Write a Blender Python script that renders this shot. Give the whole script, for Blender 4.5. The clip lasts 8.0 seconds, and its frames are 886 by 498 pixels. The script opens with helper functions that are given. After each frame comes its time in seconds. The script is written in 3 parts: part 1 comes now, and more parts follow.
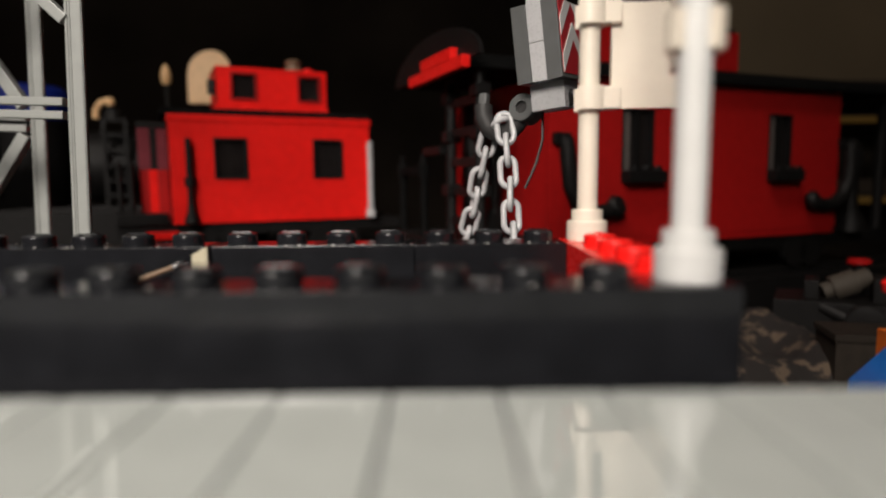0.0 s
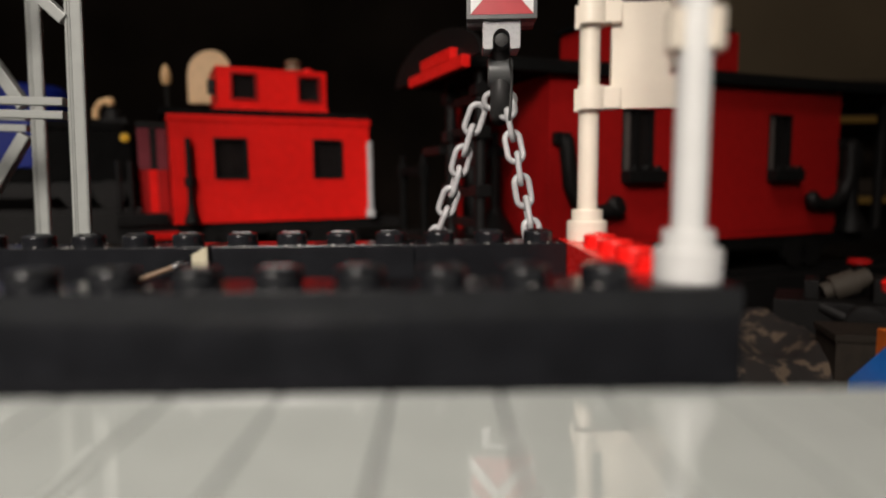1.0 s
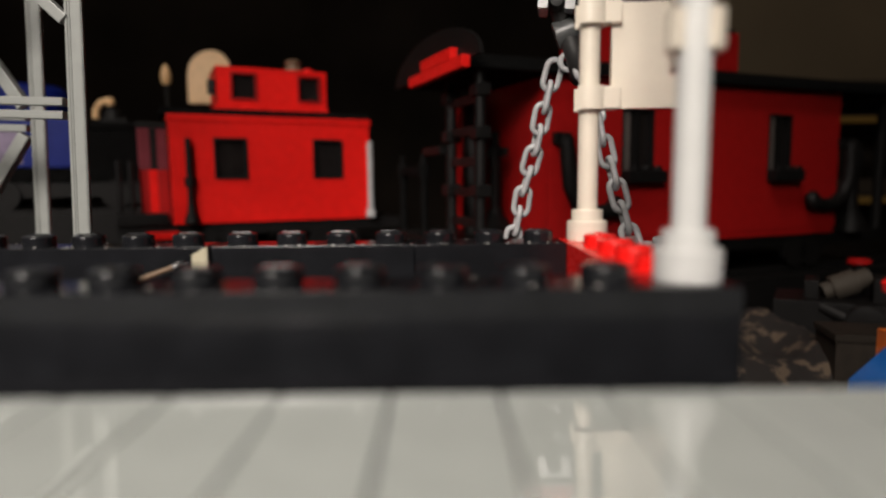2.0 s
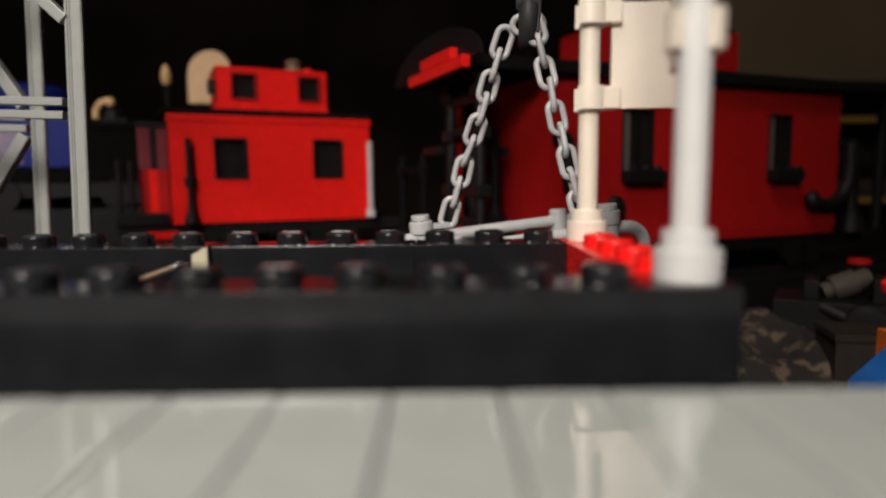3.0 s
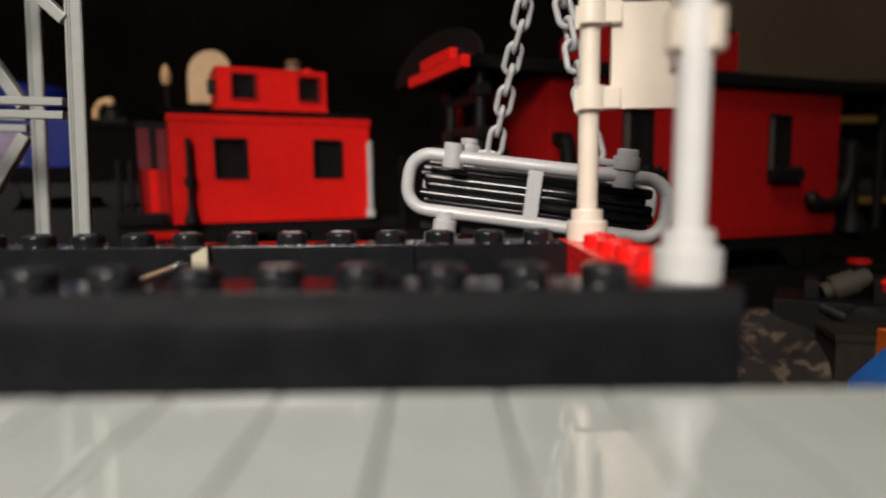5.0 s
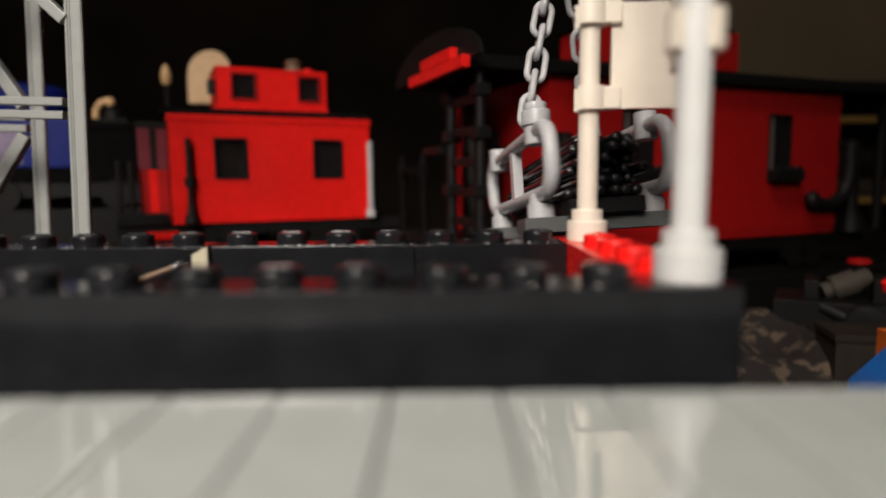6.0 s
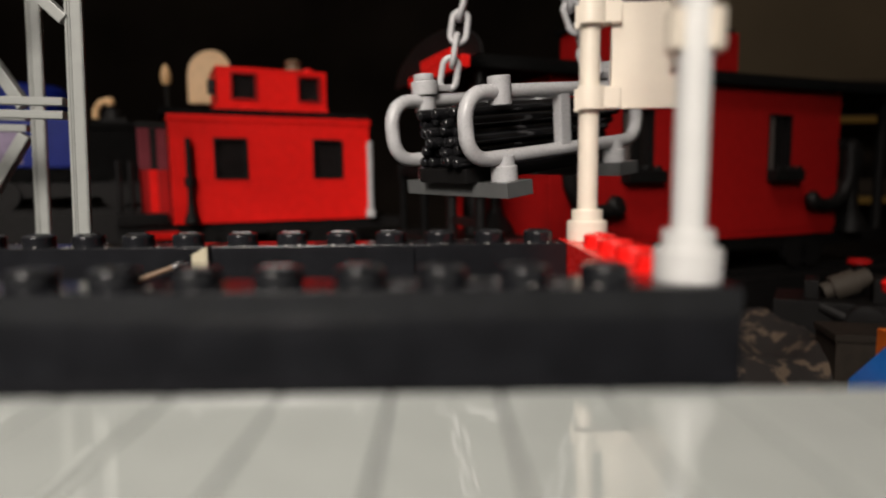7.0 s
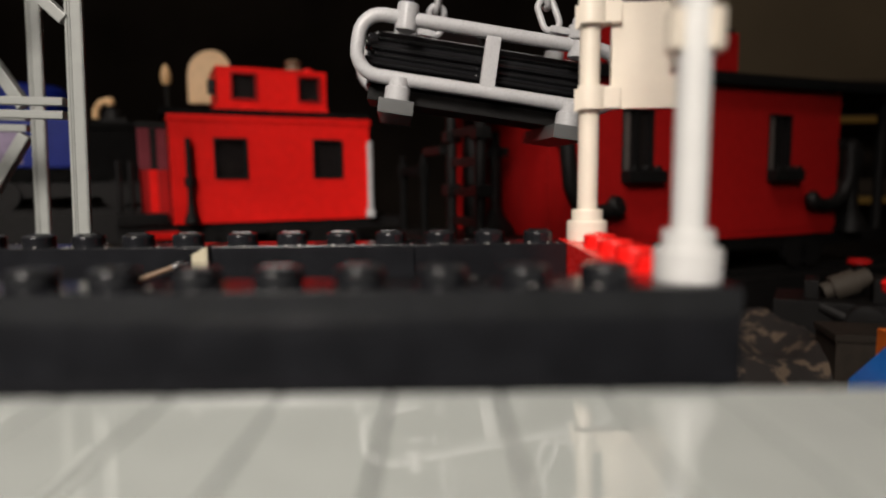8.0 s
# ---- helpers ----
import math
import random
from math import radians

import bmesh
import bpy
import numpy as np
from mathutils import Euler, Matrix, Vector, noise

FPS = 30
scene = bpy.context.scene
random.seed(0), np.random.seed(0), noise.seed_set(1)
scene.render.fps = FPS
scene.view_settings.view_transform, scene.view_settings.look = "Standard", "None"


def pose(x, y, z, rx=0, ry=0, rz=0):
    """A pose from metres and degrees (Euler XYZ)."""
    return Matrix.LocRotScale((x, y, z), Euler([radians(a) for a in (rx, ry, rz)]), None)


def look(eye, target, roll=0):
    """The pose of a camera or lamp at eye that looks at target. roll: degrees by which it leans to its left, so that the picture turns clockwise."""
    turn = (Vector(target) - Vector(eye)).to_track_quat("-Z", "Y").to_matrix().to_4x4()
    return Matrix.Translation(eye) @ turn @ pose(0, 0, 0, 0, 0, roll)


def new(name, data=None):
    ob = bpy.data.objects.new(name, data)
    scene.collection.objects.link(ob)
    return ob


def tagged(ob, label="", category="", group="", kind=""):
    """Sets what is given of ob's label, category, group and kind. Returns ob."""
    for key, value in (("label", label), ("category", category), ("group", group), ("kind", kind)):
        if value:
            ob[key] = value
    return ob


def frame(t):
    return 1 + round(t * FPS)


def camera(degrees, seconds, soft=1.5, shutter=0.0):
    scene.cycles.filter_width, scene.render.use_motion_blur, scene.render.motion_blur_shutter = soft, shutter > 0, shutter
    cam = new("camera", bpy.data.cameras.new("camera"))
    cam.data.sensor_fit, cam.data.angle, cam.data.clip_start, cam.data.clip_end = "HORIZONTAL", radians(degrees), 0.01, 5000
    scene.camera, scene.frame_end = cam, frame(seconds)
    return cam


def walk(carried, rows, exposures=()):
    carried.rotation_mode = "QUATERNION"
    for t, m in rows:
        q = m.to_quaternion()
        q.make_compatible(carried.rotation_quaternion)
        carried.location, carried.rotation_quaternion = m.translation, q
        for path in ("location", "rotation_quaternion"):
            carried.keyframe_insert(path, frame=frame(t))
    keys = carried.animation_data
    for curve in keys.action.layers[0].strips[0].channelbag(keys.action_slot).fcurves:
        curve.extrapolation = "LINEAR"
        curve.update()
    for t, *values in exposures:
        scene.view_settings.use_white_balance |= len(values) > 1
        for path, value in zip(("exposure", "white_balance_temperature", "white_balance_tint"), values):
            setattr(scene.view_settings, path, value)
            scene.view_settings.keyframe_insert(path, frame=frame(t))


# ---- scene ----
# ---------- camera ----------
cam = camera(71.6, 8.0, soft=1.7, shutter=0.35)
CAM_POSE = look((0.00055, -0.05965, 0.01019), (0.00055 + 0.0095 * 0.9935, -0.05965 + 0.9935, 0.01019 - 0.1135), -0.56)
walk(cam, [(0.0, CAM_POSE), (8.0, CAM_POSE)], exposures=[(0.0, 0.06), (0.5, 0.08), (1.0, -0.05), (1.5, -0.09), (3.0, -0.11), (3.4, 0.0), (8.0, 0.0)])
cam.data.dof.use_dof = True
cam.data.dof.focus_distance = 0.130
cam.data.dof.aperture_fstop = 12.0

# ---------- world and lamps ----------
world = bpy.data.worlds.new("room_dark")
world.use_nodes = True
scene.world = world
world.node_tree.nodes["Background"].inputs["Color"].default_value = (1.0, 0.85, 0.7, 1)
world.node_tree.nodes["Background"].inputs["Strength"].default_value = 0.012


def area_lamp(name, eye, target, size, watts, colour, spread=180):
    """A round lamp; spread: how wide its cone of light is, in degrees."""
    data = bpy.data.lights.new(name, "AREA")
    data.shape, data.size, data.energy, data.color, data.spread = "DISK", size, watts, colour, radians(spread)
    ob = new(name, data)
    ob.matrix_world = look(eye, target)
    return ob


# Unseen key lamp added at front left; its narrow cone dims the right side.
area_lamp("key_light", (-0.20, -0.56, 0.34), (-0.12, -0.02, 0.0), 0.26, 0.68, (1.0, 0.915, 0.835), 47)
# Added overhead fill, no visible source: lifts dark sides and puts glints on studs.
area_lamp("fill_light", (-0.35, -0.5, 1.2), (0.0, 0.1, 0.0), 0.3, 6.5, (1.0, 0.90, 0.80))


# ---------- materials ----------
def material(name, colour, rough=0.25, metal=0.0, spot=0.08, scale=220.0, bump=0.02, trans=0.0, coat=0.0, grain=1800.0, spec=0.5, ior=1.5):
    """A plastic or painted surface: base colour with two scales of variation, scuffed roughness and a faint relief."""
    m = bpy.data.materials.new(name)
    m.use_nodes = True
    nt = m.node_tree
    b = nt.nodes["Principled BSDF"]
    tc = nt.nodes.new("ShaderNodeTexCoord")
    n1 = nt.nodes.new("ShaderNodeTexNoise")
    n1.inputs["Scale"].default_value, n1.inputs["Detail"].default_value = scale, 4.0
    n2 = nt.nodes.new("ShaderNodeTexNoise")
    n2.inputs["Scale"].default_value, n2.inputs["Detail"].default_value = grain, 3.0
    nt.links.new(tc.outputs["Object"], n1.inputs["Vector"])
    nt.links.new(tc.outputs["Object"], n2.inputs["Vector"])
    info = nt.nodes.new("ShaderNodeObjectInfo")
    ramp = nt.nodes.new("ShaderNodeMapRange")
    ramp.inputs["From Min"].default_value, ramp.inputs["From Max"].default_value = 0.3, 0.7
    ramp.inputs["To Min"].default_value, ramp.inputs["To Max"].default_value = 1.0 - spot, 1.0 + spot
    nt.links.new(n1.outputs["Fac"], ramp.inputs["Value"])
    rnd = nt.nodes.new("ShaderNodeMapRange")
    rnd.inputs["To Min"].default_value, rnd.inputs["To Max"].default_value = 1.0 - spot * 0.6, 1.0 + spot * 0.6
    nt.links.new(info.outputs["Random"], rnd.inputs["Value"])
    mul = nt.nodes.new("ShaderNodeMath")
    mul.operation = "MULTIPLY"
    nt.links.new(ramp.outputs["Result"], mul.inputs[0])
    nt.links.new(rnd.outputs["Result"], mul.inputs[1])
    vm = nt.nodes.new("ShaderNodeVectorMath")
    vm.operation = "SCALE"
    vm.inputs[0].default_value = colour
    nt.links.new(mul.outputs[0], vm.inputs["Scale"])
    nt.links.new(vm.outputs[0], b.inputs["Base Color"])
    rr = nt.nodes.new("ShaderNodeMapRange")
    rr.inputs["To Min"].default_value, rr.inputs["To Max"].default_value = max(0.02, rough * 0.7), min(1.0, rough * 1.35)
    nt.links.new(n2.outputs["Fac"], rr.inputs["Value"])
    nt.links.new(rr.outputs["Result"], b.inputs["Roughness"])
    bp = nt.nodes.new("ShaderNodeBump")
    bp.inputs["Strength"].default_value, bp.inputs["Distance"].default_value = bump, 0.0004
    nt.links.new(n2.outputs["Fac"], bp.inputs["Height"])
    nt.links.new(bp.outputs["Normal"], b.inputs["Normal"])
    b.inputs["Metallic"].default_value = metal
    b.inputs["Specular IOR Level"].default_value = spec
    b.inputs["IOR"].default_value = ior
    b.inputs["Transmission Weight"].default_value = trans
    b.inputs["Coat Weight"].default_value = coat
    return m


BLACK = material("black_plastic", (0.0095, 0.010, 0.0118), 0.18, spot=0.2, bump=0.008, spec=0.5)
BAR_BLACK = material("shiny_black_bar", (0.010, 0.010, 0.011), 0.09, spot=0.15, bump=0.004)
BLACK_MATT = material("worn_black_plastic", (0.007, 0.0065, 0.0065), 0.5, spot=0.2, spec=0.18)
RED = material("red_plastic", (0.82, 0.014, 0.011), 0.26)
# A deeper, less shiny red than RED.
RED_DARK = material("dark_red_plastic", (0.36, 0.008, 0.008), 0.36, spec=0.3)
CREAM = material("yellowed_white_plastic", (0.80, 0.72, 0.61), 0.3, spot=0.03)
WHITE = material("white_plastic", (0.62, 0.62, 0.61), 0.3, spot=0.03)
GREY = material("light_grey_plastic", (0.47, 0.47, 0.48), 0.28, spot=0.05)
PALE = material("pale_grey_plastic", (0.27, 0.28, 0.268), 0.3, spot=0.05)
DARK_GREY = material("dark_grey_plastic", (0.105, 0.108, 0.108), 0.32)
TILE = material("glossy_grey_tile", (0.485, 0.515, 0.495), 0.02, spot=0.05, bump=0.0, ior=1.95)
TAN = material("tan_plastic", (0.70, 0.44, 0.22), 0.4)
BLUE = material("blue_plastic", (0.012, 0.13, 0.46), 0.3)
ORANGE = material("orange_plastic", (0.75, 0.16, 0.02), 0.35)
BROWN = material("brown_plastic", (0.16, 0.10, 0.06), 0.5)
RUBBER = material("black_rubber", (0.012, 0.012, 0.012), 0.5)
ROOF_BLACK = material("dull_black_roof", (0.005, 0.005, 0.005), 0.8, spot=0.3, spec=0.03)
SMOKE = material("smoked_glass", (0.012, 0.010, 0.010), 0.08)
STICKER_RED = material("red_sticker", (0.45, 0.02, 0.03), 0.35)
STICKER_WHITE = material("white_sticker", (0.75, 0.75, 0.74), 0.35)
WALL_DARK = material("dark_curtain", (0.014, 0.011, 0.009), 0.95, scale=8.0, grain=200.0, spot=0.3, spec=0.0)
WALL_BROWN = material("beige_room_wall", (0.21, 0.16, 0.10), 0.85, scale=6.0, grain=300.0)
CEIL = material("ceiling_paint", (0.55, 0.5, 0.44), 0.9, scale=6.0, grain=300.0)
GROUND = material("black_cloth", (0.014, 0.012, 0.011), 0.85, scale=60.0, grain=900.0, spot=0.4, bump=0.3, spec=0.1)
YELLOW = material("yellow_strip", (0.24, 0.14, 0.03), 0.5)
LILAC = material("printed_card", (0.22, 0.17, 0.27), 0.4, spot=0.5, scale=90)


# ---------- mesh helpers (millimetres) ----------
MM = 0.001


def weighted_normals(me, limit):
    """Smooth shading in which large faces stay flat and only the rounded edges turn."""
    me.polygons.foreach_set("use_smooth", [True] * len(me.polygons))
    around = [[] for _ in me.vertices]
    for p in me.polygons:
        for v in p.vertices:
            around[v].append((p.normal.copy(), p.area))
    out = []
    for p in me.polygons:
        for v in p.vertices:
            n = Vector((0, 0, 0))
            for q, area in around[v]:
                if q.dot(p.normal) > limit:
                    n += q * area
            out.append(n.normalized() if n.length else p.normal.copy())
    me.normals_split_custom_set(out)


def part(name, bm, mat, parent=None, label="", smooth=35.0):
    for v in bm.verts:
        v.co *= MM
    bmesh.ops.recalc_face_normals(bm, faces=bm.faces)
    me = bpy.data.meshes.new(name)
    bm.to_mesh(me)
    bm.free()
    me.materials.append(mat)
    if smooth:
        weighted_normals(me, math.cos(radians(50)))
    ob = new(name, me)
    if parent:
        ob.parent = parent
    if label:
        ob["label"] = label
    return ob


def piece(name, me_ob, parent, x, y, z, rz=0.0):
    """Another object on the mesh of me_ob."""
    ob = new(name, me_ob.data)
    ob.parent = parent
    ob.matrix_basis = pose(x * MM, y * MM, z * MM, 0, 0, rz)
    return ob


def thing(name, x, y, z, label, category, group="", rz=0.0, rx=0.0, ry=0.0, kind=""):
    ob = new(name)
    ob.empty_display_size = 0.005
    ob.matrix_basis = pose(x * MM, y * MM, z * MM, rx, ry, rz)
    return tagged(ob, label, category, group, kind)


def box(bm, x0, x1, y0, y1, z0, z1, bev=0.15):
    r = bmesh.ops.create_cube(bm, size=1.0)
    vs = r["verts"]
    for v in vs:
        v.co = Vector((x0 if v.co.x < 0 else x1, y0 if v.co.y < 0 else y1, z0 if v.co.z < 0 else z1))
    if bev:
        es = list({e for v in vs for e in v.link_edges})
        bmesh.ops.bevel(bm, geom=es, offset=bev, segments=2, affect="EDGES", profile=0.6)
    return bm


def lathe(bm, profile, seg=28, m=None):
    """Turns (radius, height) pairs about z."""
    m = m or Matrix.Identity(4)
    rings = []
    for r, z in profile:
        if r < 1e-6:
            rings.append([bm.verts.new(m @ Vector((0, 0, z)))])
        else:
            rings.append([bm.verts.new(m @ Vector((r * math.cos(2 * math.pi * i / seg), r * math.sin(2 * math.pi * i / seg), z))) for i in range(seg)])
    for a, b in zip(rings, rings[1:]):
        for i in range(seg):
            j = (i + 1) % seg
            if len(a) == 1 and len(b) == 1:
                continue
            if len(a) == 1:
                bm.faces.new((a[0], b[i], b[j]))
            elif len(b) == 1:
                bm.faces.new((a[i], a[j], b[0]))
            else:
                bm.faces.new((a[i], a[j], b[j], b[i]))
    return bm


def cyl(bm, r, z0, z1, bev=0.15, seg=28, m=None):
    return lathe(bm, [(0, z0), (r - bev, z0), (r, z0 + bev), (r, z1 - bev), (r - bev * 0.4, z1 - bev * 0.25), (r - bev * 1.2, z1), (0, z1)], seg, m)


def tube(bm, pts, r, seg=14, closed=False, caps=True):
    """A round bar along points."""
    pts = [Vector(p) for p in pts]
    n = len(pts)
    rings = []
    ref = None
    for i, p in enumerate(pts):
        a = pts[(i - 1) % n] if (closed or i > 0) else p
        b = pts[(i + 1) % n] if (closed or i < n - 1) else p
        d = (b - a).normalized()
        if ref is None:
            ref = d.orthogonal().normalized()
        ref = (ref - d * ref.dot(d)).normalized()
        s = d.cross(ref)
        rings.append([bm.verts.new(p + r * (math.cos(2 * math.pi * k / seg) * ref + math.sin(2 * math.pi * k / seg) * s)) for k in range(seg)])
    for i in range(n if closed else n - 1):
        a, b = rings[i], rings[(i + 1) % n]
        for k in range(seg):
            j = (k + 1) % seg
            bm.faces.new((a[k], a[j], b[j], b[k]))
    if caps and not closed:
        bm.faces.new(rings[0])
        bm.faces.new(rings[-1])
    return bm


def prism(bm, outline, y0, y1):
    """A flat shape in x, z drawn out from y0 to y1."""
    a = [bm.verts.new((x, y0, z)) for x, z in outline]
    b = [bm.verts.new((x, y1, z)) for x, z in outline]
    bm.faces.new(a)
    bm.faces.new(b)
    n = len(a)
    for i in range(n):
        bm.faces.new((a[i], a[(i + 1) % n], b[(i + 1) % n], b[i]))
    return bm


def rounded(x0, x1, z0, z1, r, seg=7):
    """Points of a rounded rectangle in x, z."""
    out = []
    for cx, cz, a0 in ((x1 - r, z1 - r, 0), (x0 + r, z1 - r, 90), (x0 + r, z0 + r, 180), (x1 - r, z0 + r, 270)):
        for k in range(seg + 1):
            a = radians(a0 + 90 * k / seg)
            out.append((cx + r * math.cos(a), cz + r * math.sin(a)))
    return out


def B():
    return bmesh.new()


def stud_mesh(name, mat, parent, x, y, z):
    bm = lathe(B(), [(2.4, 0), (2.4, 1.38), (2.37, 1.52), (2.28, 1.64), (2.12, 1.72), (1.9, 1.76), (1.0, 1.83), (0, 1.86)], 28)
    box(bm, -1.5, 1.5, -0.45, 0.45, 1.80, 1.98, 0.08)
    ob = part(name, bm, mat, parent)
    ob.matrix_basis = pose(x * MM, y * MM, z * MM)
    return ob


STUDS = {}


def stud(mat, parent, x, y, z):
    if mat.name in STUDS:
        return piece("stud", STUDS[mat.name], parent, x, y, z)
    STUDS[mat.name] = stud_mesh("stud", mat, parent, x, y, z)
    return STUDS[mat.name]


# ---------- the room ----------
GZ = -66.0


def slab(name, x0, x1, y0, y1, z0, z1, mat, label, bev=0):
    ob = part(name, box(B(), x0, x1, y0, y1, z0, z1, bev), mat, smooth=0)
    return tagged(ob, label, name.split("_")[0], kind="structure")


slab("ground", -1600, 1600, -1600, 1600, GZ - 20, GZ, GROUND, "black cloth over the display table")
slab("wall_north", -1600, 330, 900, 940, GZ, 1500, WALL_DARK, "dark curtain hanging behind the display")
slab("wall_far", 330, 1600, 1100, 1140, GZ, 1500, WALL_BROWN, "dim beige room wall behind the display")
slab("wall_return", 326, 330.5, 940, 1100, GZ, 1500, WALL_DARK, "dark edge of the curtain")
slab("wall_south", -1600, 1600, -1640, -1600, GZ, 1500, WALL_BROWN, "beige room wall")
slab("wall_east", 1600, 1640, -1600, 1600, GZ, 1500, WALL_BROWN, "beige room wall at the side")
slab("wall_west", -1640, -1600, -1600, 1600, GZ, 1500, WALL_BROWN, "beige room wall at the side")
slab("ceiling", -1640, 1640, -1640, 1640, 1500, 1540, CEIL, "plain off-white room ceiling")


# ---------- platform floor of long glossy tiles ----------
FZ = -5.4
floor_ = tagged(part("floor", box(B(), -121, 121, -140, -15.9, FZ - 6.4, FZ - 3.2, 0), PALE), "pale grey base plate under the tiles", "floor", kind="structure")
tile0 = part("tile", box(B(), 0.10, 7.90, -124, 0, -3.19, 0, 0.3), TILE, floor_)
tile0.matrix_basis = pose(-0.003, -0.0159, FZ * MM)
for i in range(-14, 14):
    if i != 0:
        piece("tile", tile0, floor_, -3 + 8 * i, -15.9, FZ)


# ---------- black beams ----------
def brick(n, w, h, mat, x, y, z, label, group="", studs=True, rz=0.0):
    """A brick n by w studs; x, y is its near left corner."""
    t = thing("toy_brick", x, y, z, label, "toy brick", group, rz)
    part("body", box(B(), 0.05, n * 8 - 0.05, 0.05, w * 8 - 0.05, 0, h, 0.22), mat, t)
    if studs:
        for i in range(n):
            for j in range(w):
                stud(mat, t, i * 8 + 4, j * 8 + 4, h)
    return t


FRONT = "black bricks of the near beam"
for z, top in ((-9.6, True), (-19.25, False)):
    kind_of = "long glossy black toy brick of the near beam" if top else "lower long black toy brick of the near beam"
    brick(8, 1, 9.6, BLACK, -115, -4, z, kind_of, FRONT, top)
    brick(10, 1, 9.6, BLACK, -51, -4, z, kind_of, FRONT, top)

REAR = "black bricks of the far beam"
brick(3, 1, 9.6, BLACK, -3, 36, -9.6, "glossy black toy brick of the far beam", REAR)
brick(4, 1, 9.6, BLACK, -35, 36, -9.6, "glossy black toy brick of the far beam", REAR)
brick(8, 1, 9.6, BLACK, -99.6, 35.6, -9.6, "long glossy black toy brick of the far beam", REAR)


def beam_red():
    t = thing("toy_brick", 29, 4, -9.6, "bright red toy brick joining the two black beams", "toy brick", "", 90)
    part("body", box(B(), 0.05, 39.95, 0.05, 7.95, 0, 9.6, 0.22), RED, t)
    for i in range(4):
        stud(RED, t, i * 8 + 4, 4, 9.6)


beam_red()


# ---------- posts and flags ----------
def post(x, y, z, mat, label):
    t = thing("signal_post", x, y, z, label, "post", "posts on the beam")
    part("base", lathe(B(), [(0, 0), (3.1, 0), (3.25, 0.15), (3.25, 3.1), (3.1, 3.25), (2.5, 3.25), (2.5, 4.9), (2.35, 5.05), (0, 5.05)], 32), mat, t)
    part("pole", lathe(B(), [(0, 4.9), (1.62, 4.9), (1.62, 84.0), (1.4, 84.3), (0, 84.3)], 28), mat, t)
    return t


def clip_mesh():
    """A C-shaped clip open at one side, hooked round a pole."""
    bm = B()
    outer, inner = [], []
    for k in range(19):
        a = radians(40 + 280 * k / 18)
        outer.append((2.75 * math.cos(a), 2.75 * math.sin(a)))
        inner.append((1.68 * math.cos(a), 1.68 * math.sin(a)))
    loop = outer + inner[::-1]
    lo = [bm.verts.new((x, y, -1.8)) for x, y in loop]
    hi = [bm.verts.new((x, y, 1.8)) for x, y in loop]
    n = len(loop)
    for i in range(18):
        for vs in (lo, hi):
            bm.faces.new((vs[i], vs[i + 1], vs[n - 2 - i], vs[n - 1 - i]))
    for i in range(n):
        bm.faces.new((lo[i], lo[(i + 1) % n], hi[(i + 1) % n], hi[i]))
    bmesh.ops.bevel(bm, geom=[e for e in bm.edges if e.is_manifold and e.calc_face_angle(0) > 1.0], offset=0.25, segments=2, affect="EDGES")
    return bm


def flag(x, y, z, rz, mat, label):
    """A square flag with two clips; its pole runs through the origin and the panel reaches along +x."""
    t = thing("flag", x, y, z, label, "flag", "white flags clipped to the posts", rz)
    bm = B()
    prism(bm, rounded(3.3, 15.2, -8.1, 8.1, 0.3, 3), -0.65, 0.65)
    part("panel", bm, mat, t)
    for zz in (-6.5, 6.5):
        c = part("clip", clip_mesh(), mat, t)
        c.matrix_basis = pose(0, 0, zz * MM, 0, 0, 180)
        a = part("clip_arm", box(B(), 1.2, 4.6, -1.9, 0.9, zz - 1.75, zz + 1.75, 0.4), mat, t)
    return t


post(25.15, 0, 0, WHITE, "tall white plastic post standing on the near beam")
post(25, 40, 0, CREAM, "tall cream-white plastic post standing on the red brick")
flag(25, 40, 29.1, -4, CREAM, "square cream-white flag clipped to the far post")
flag(25.15, 0, 30.3, 76, CREAM, "square cream-white flag clipped to the near post")


# ---------- girder tower ----------
TK = 1.36
TOWER_AT = (0.55 + (-70 - 0.55) * TK, -59.65 + (60 + 59.65) * TK)


def girder_leg(t, x, y):
    """A moulded leg: two flanges and a set-back web, drawn as one profile along z."""
    outline = [(-1.9, -0.9), (-0.9, -0.9), (-0.9, -0.4), (1.1, -0.4), (1.1, -1.1), (2.6, -1.1), (2.6, 0.5), (-1.9, 0.5)]
    bm = prism(B(), outline, 0, 215)
    for v in bm.verts:
        v.co = Vector((x + v.co.x, y + v.co.z, v.co.y))
    bmesh.ops.bevel(bm, geom=[e for e in bm.edges if abs(e.verts[0].co.z - e.verts[1].co.z) > 1], offset=0.25, segments=2, affect="EDGES")
    return part("leg", bm, PALE, t)


def bar(t, name, x0, z0, x1, z1, y, w=1.15):
    a, b = Vector((x0, y, z0)), Vector((x1, y, z1))
    ob = part(name, box(B(), 0, (b - a).length, -1.6, 1.6, -w * TK, w * TK, 0.3), PALE, t)
    ob.matrix_basis = Matrix.Translation(a * MM) @ pose(0, 0, 0, 0, -math.degrees(math.atan2(z1 - z0, x1 - x0)), 0)
    return ob


